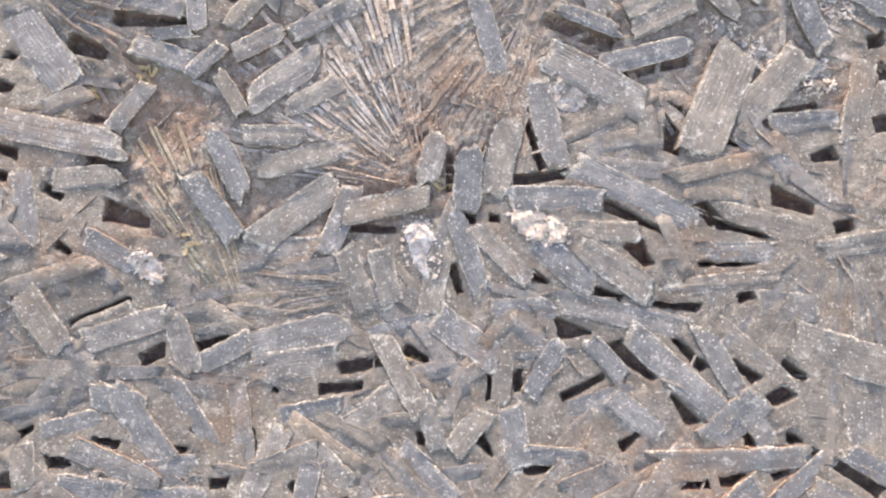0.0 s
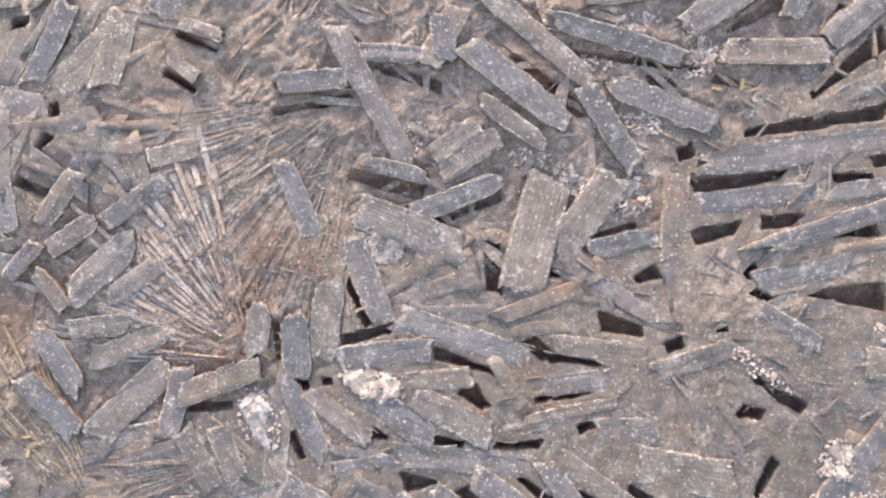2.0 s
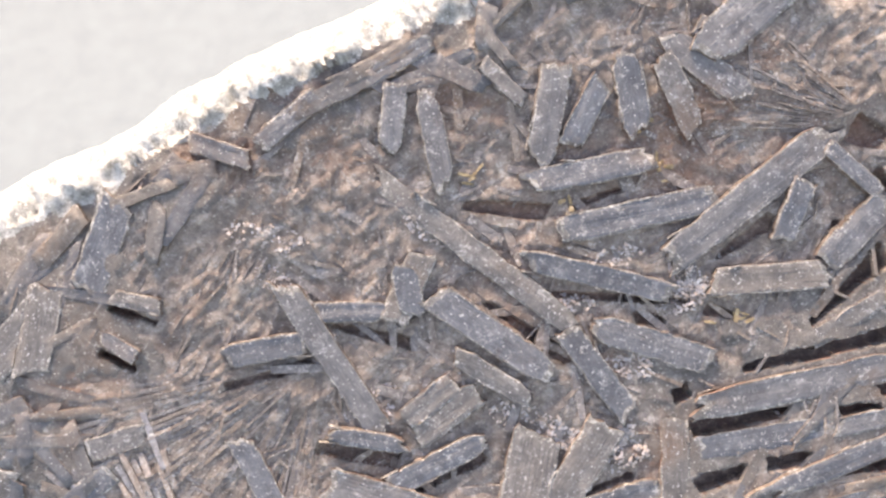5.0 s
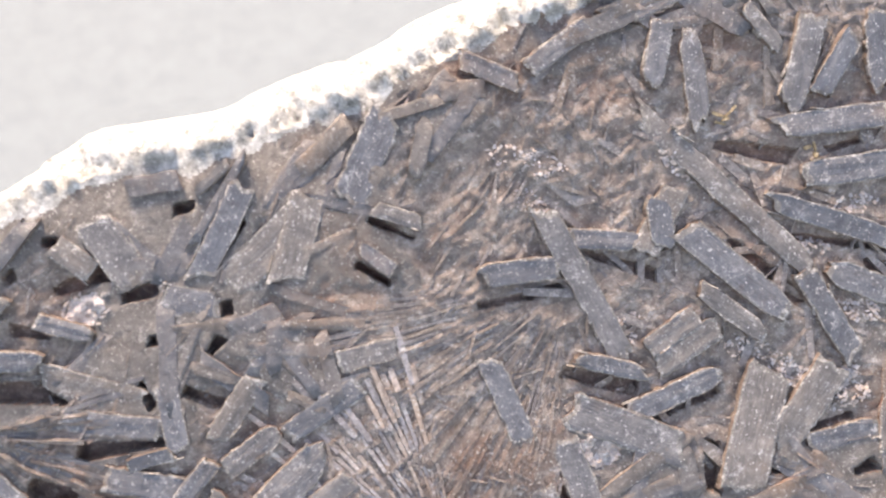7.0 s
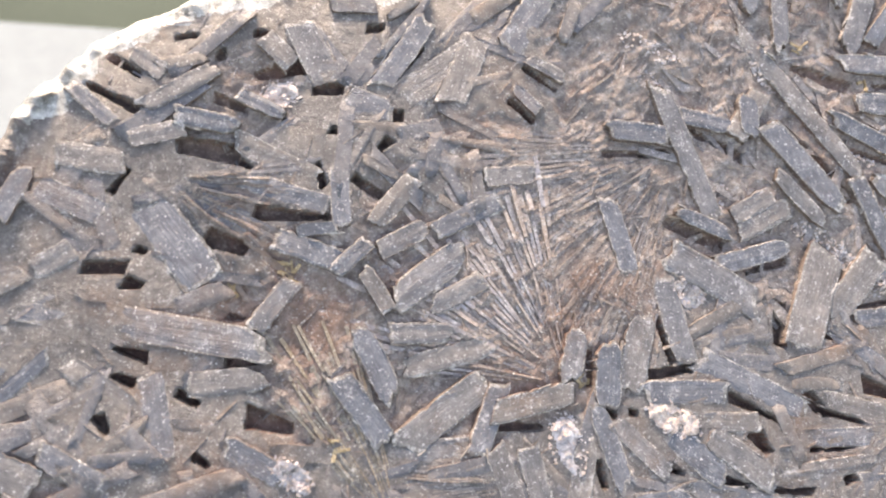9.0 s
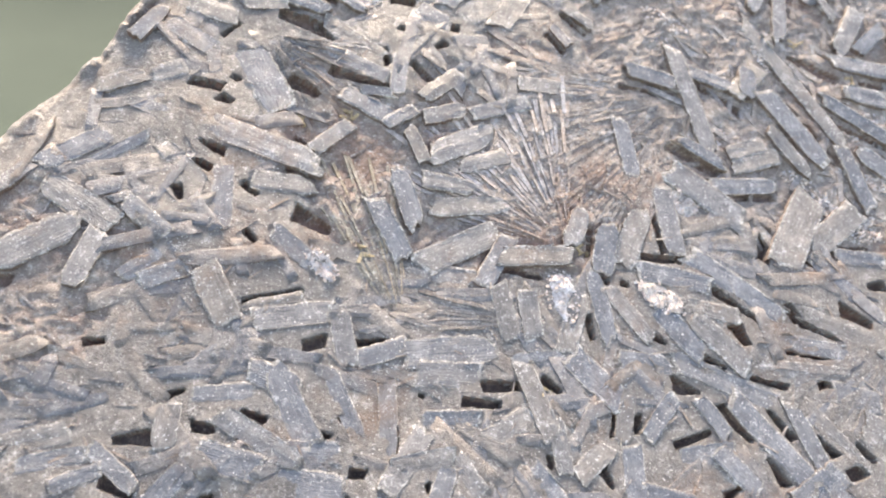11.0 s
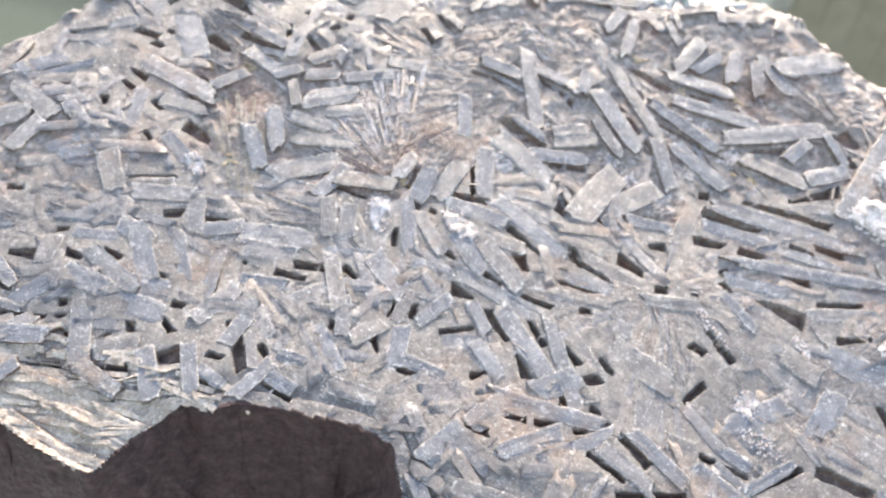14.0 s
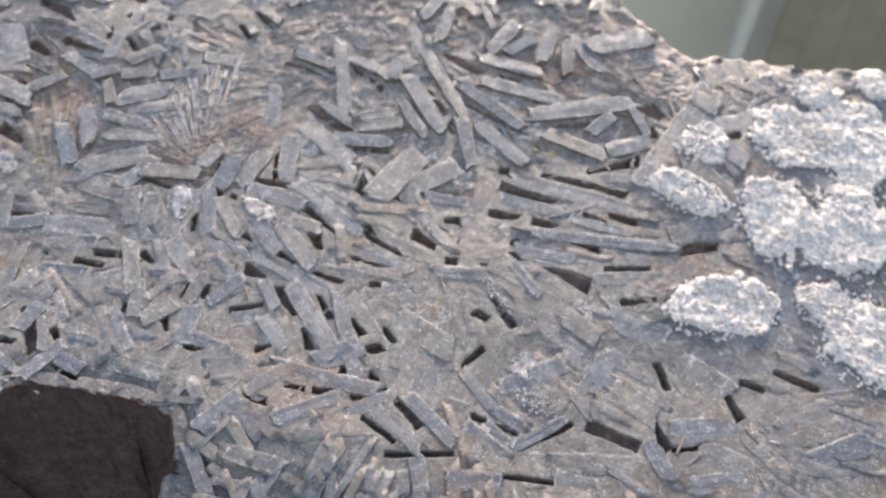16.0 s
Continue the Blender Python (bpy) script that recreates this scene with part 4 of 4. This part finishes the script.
def litter_rows(count):
    u, v = dice.uniform(-106, 165, count), dice.uniform(-70, 92, count)
    ok = (gap_depth(u, v) < 0.1) & (boundary(u, v)[0] > 0.6)
    for z in WHITE:
        ok &= ellipse(u, v, z) < 0.1
    bare = np.maximum(zone_mask(u, v, HOLLOWS), (spray_relief(u, v)[1] > 0.3) * (v > 6))
    ok &= (bare > 0.4) | (dice.uniform(0, 1, count) < 0.3)
    for a, b in zip(u[ok], v[ok]):
        turn = 220 * noise.noise(Vector((a / 16, b / 16, 0))) + chance.gauss(0, 28)
        if -50 < a < 14 and 36 < b < 76:
            turn = 52 + chance.gauss(0, 12)
        yield (a, b, turn, chance.uniform(1.5, 4.5), chance.uniform(0.15, 0.5), chance.uniform(0.02, 0.22), 0.0, chance)


def hollow_rows(count):
    """Welded laths on the floor of the hollows."""
    u, v = dice.uniform(12, 110, count), dice.uniform(18, 90, count)
    ok = boundary(u, v)[0] > 1.5
    inside = np.zeros(count, bool)
    for z in HOLLOWS[:5]:
        inside |= ellipse(u, v, z) > -0.1
    for a, b in zip(u[ok & inside], v[ok & inside]):
        turn = 260 * noise.noise(Vector((a / 13, b / 13, 4))) + chance.gauss(0, 18)
        yield (a, b, turn, chance.uniform(3, 9), chance.uniform(0.5, 1.7), chance.uniform(0.02, 0.22), 0.0, chance)


def ledge_rows(count):
    """Splintery layers along the weathered lower margin."""
    u, v = dice.uniform(-100, 12, count), dice.uniform(-72, -46, count)
    ok = (boundary(u, v)[0] > 1.2) & (gap_depth(u, v) < 0.1)
    for a, b in zip(u[ok], v[ok]):
        yield (a, b, 14 + 60 * noise.noise(Vector((a / 18, b / 18, 9))) + chance.gauss(0, 9), chance.uniform(2, 8), chance.uniform(0.4, 1.8), chance.uniform(0.05, 0.5), 0.0, chance)


def crumb_rows():
    """Pale slivers and grit along the edges of the single blades."""
    for u, v, turn, long, wide, lift in LAID:
        c, s = math.cos(radians(turn)), math.sin(radians(turn))
        for _ in range(int(1 + long * 0.15)):
            x, side = chance.uniform(-0.5, 0.5) * long, chance.choice((-1, 1)) * wide * chance.uniform(0.42, 0.52)
            yield (u + x * c - side * s, v + x * s + side * c, turn + chance.gauss(0, 9), chance.uniform(0.8, 2.8), chance.uniform(0.1, 0.26),
                   chance.uniform(0.0, 0.12), lift - 0.04, chance, lie(u + x * c, v + x * s))


def grit_rows(zones, count, low, high, lift):
    """Quartz grains heaped on and round the patches."""
    for zone in zones:
        for _ in range(count):
            far, turn = math.sqrt(chance.random()) * 1.15, chance.uniform(0, 2 * math.pi)
            c, s = math.cos(radians(zone[4])), math.sin(radians(zone[4]))
            x, y = zone[2] * far * math.cos(turn), zone[3] * far * math.sin(turn)
            u, v, size = zone[0] + x * c - y * s, zone[1] + x * s + y * c, chance.uniform(low, high)
            if abs(noise.noise(Vector((u / 2.2, v / 2.2, 5)))) < 0.42 and boundary(np.array([u]), np.array([v]))[0][0] > 0.5:
                yield (u, v, chance.uniform(0, 180), size, size * chance.uniform(0.5, 0.9), size * chance.uniform(0.1, 0.4), lift, chance)


def stain_rows():
    """Little yellow-brown limonite crusts."""
    for u, v in STAINS:
        for _ in range(5):
            yield (u + chance.gauss(0, 1.0), v + chance.gauss(0, 0.7), chance.uniform(0, 180), chance.uniform(0.6, 2.0), chance.uniform(0.3, 0.7), chance.uniform(0.1, 0.5), 0.0, chance)


# grit caught between the blades: u, v, half length, half width, degrees
GRITTY = [(54, 24, 4, 1.6, 10), (59, 50.7, 4, 1.2, 5), (52, 46, 3, 1, -15), (67, 43.5, 4, 1.4, 20), (58, 36, 3, 1.4, -20), (79.3, -16, 3, 2.8, 20), (83.5, -23, 4.5, 2, -10),
          (70, -2, 5, 1.2, -48), (68, 46, 1.6, 3.5, 20), (89, 0.4, 2.4, 1, -50),
          (43, 32, 5, 1.6, -25), (15, 56, 4, 1.5, -50), (24, 38, 3, 1.6, 40), (68, 45, 2, 3, 10), (36, 59, 4, 1.2, -40), (48, 28, 3, 1.4, -40), (14, 63, 5, 1.6, -20)]
STAINS = [(65.5, 67.5), (67.2, 61.1), (54.1, 59.2), (43.0, 64.9), (-51.4, 23.7), (-43.5, 26.9), (-0.8, 9.6), (-4.0, -16.7), (-44.9, 25.6), (-37.6, 1.7), (73.9, 39.2), (111.1, 74.1)]
scatter("limonite_crust", "yellow-brown limonite crusts", LIMONITE, stain_rows())
scatter("crumb_fringe", "pale slivers along the blade edges", FRINGE, crumb_rows())
scatter("ledge_splinter", "cream splinters layered along the lower margin", CREAM, ledge_rows(700))
scatter("quartz_grain", "white granular quartz grains", QUARTZ, grit_rows(WHITE[:11], 260, 0.4, 1.3, 0.0))
scatter("quartz_grit", "pinkish-white quartz grit between the blades", GRIT, grit_rows(WHITE[11:] + GRITTY, 110, 0.2, 0.6, 0.08))
scatter("floor_lath", "brown-grey laths on the hollow floor", SPLINTER, hollow_rows(350))
scatter("pale_spray", "pale pinkish-grey radiating crystal spray", SPRAY_PALE, spray_rows(0, 40, 1.6, 0.22))
scatter("ochre_spray", "ochre-stained radiating crystal spray", SPRAY_OCHRE, spray_rows(1, 26, 1.5, 0.16))
for k, count in ((2, 50), (4, 18), (7, 30)):
    scatter("spray", "brown-grey radiating crystal spray", SPLINTER, spray_rows(k, count, 0.85, 0.07))
for k, count, thick in ((3, 34, 0.02), (5, 26, 0.03), (6, 20, 0.16)):
    scatter("spray", "slate-grey radiating crystal spray", SLATE_MASS, spray_rows(k, count, 1.7, thick))
scatter("splinter_litter", "fine brown-grey crystal splinters over the face", SPLINTER, litter_rows(4500))
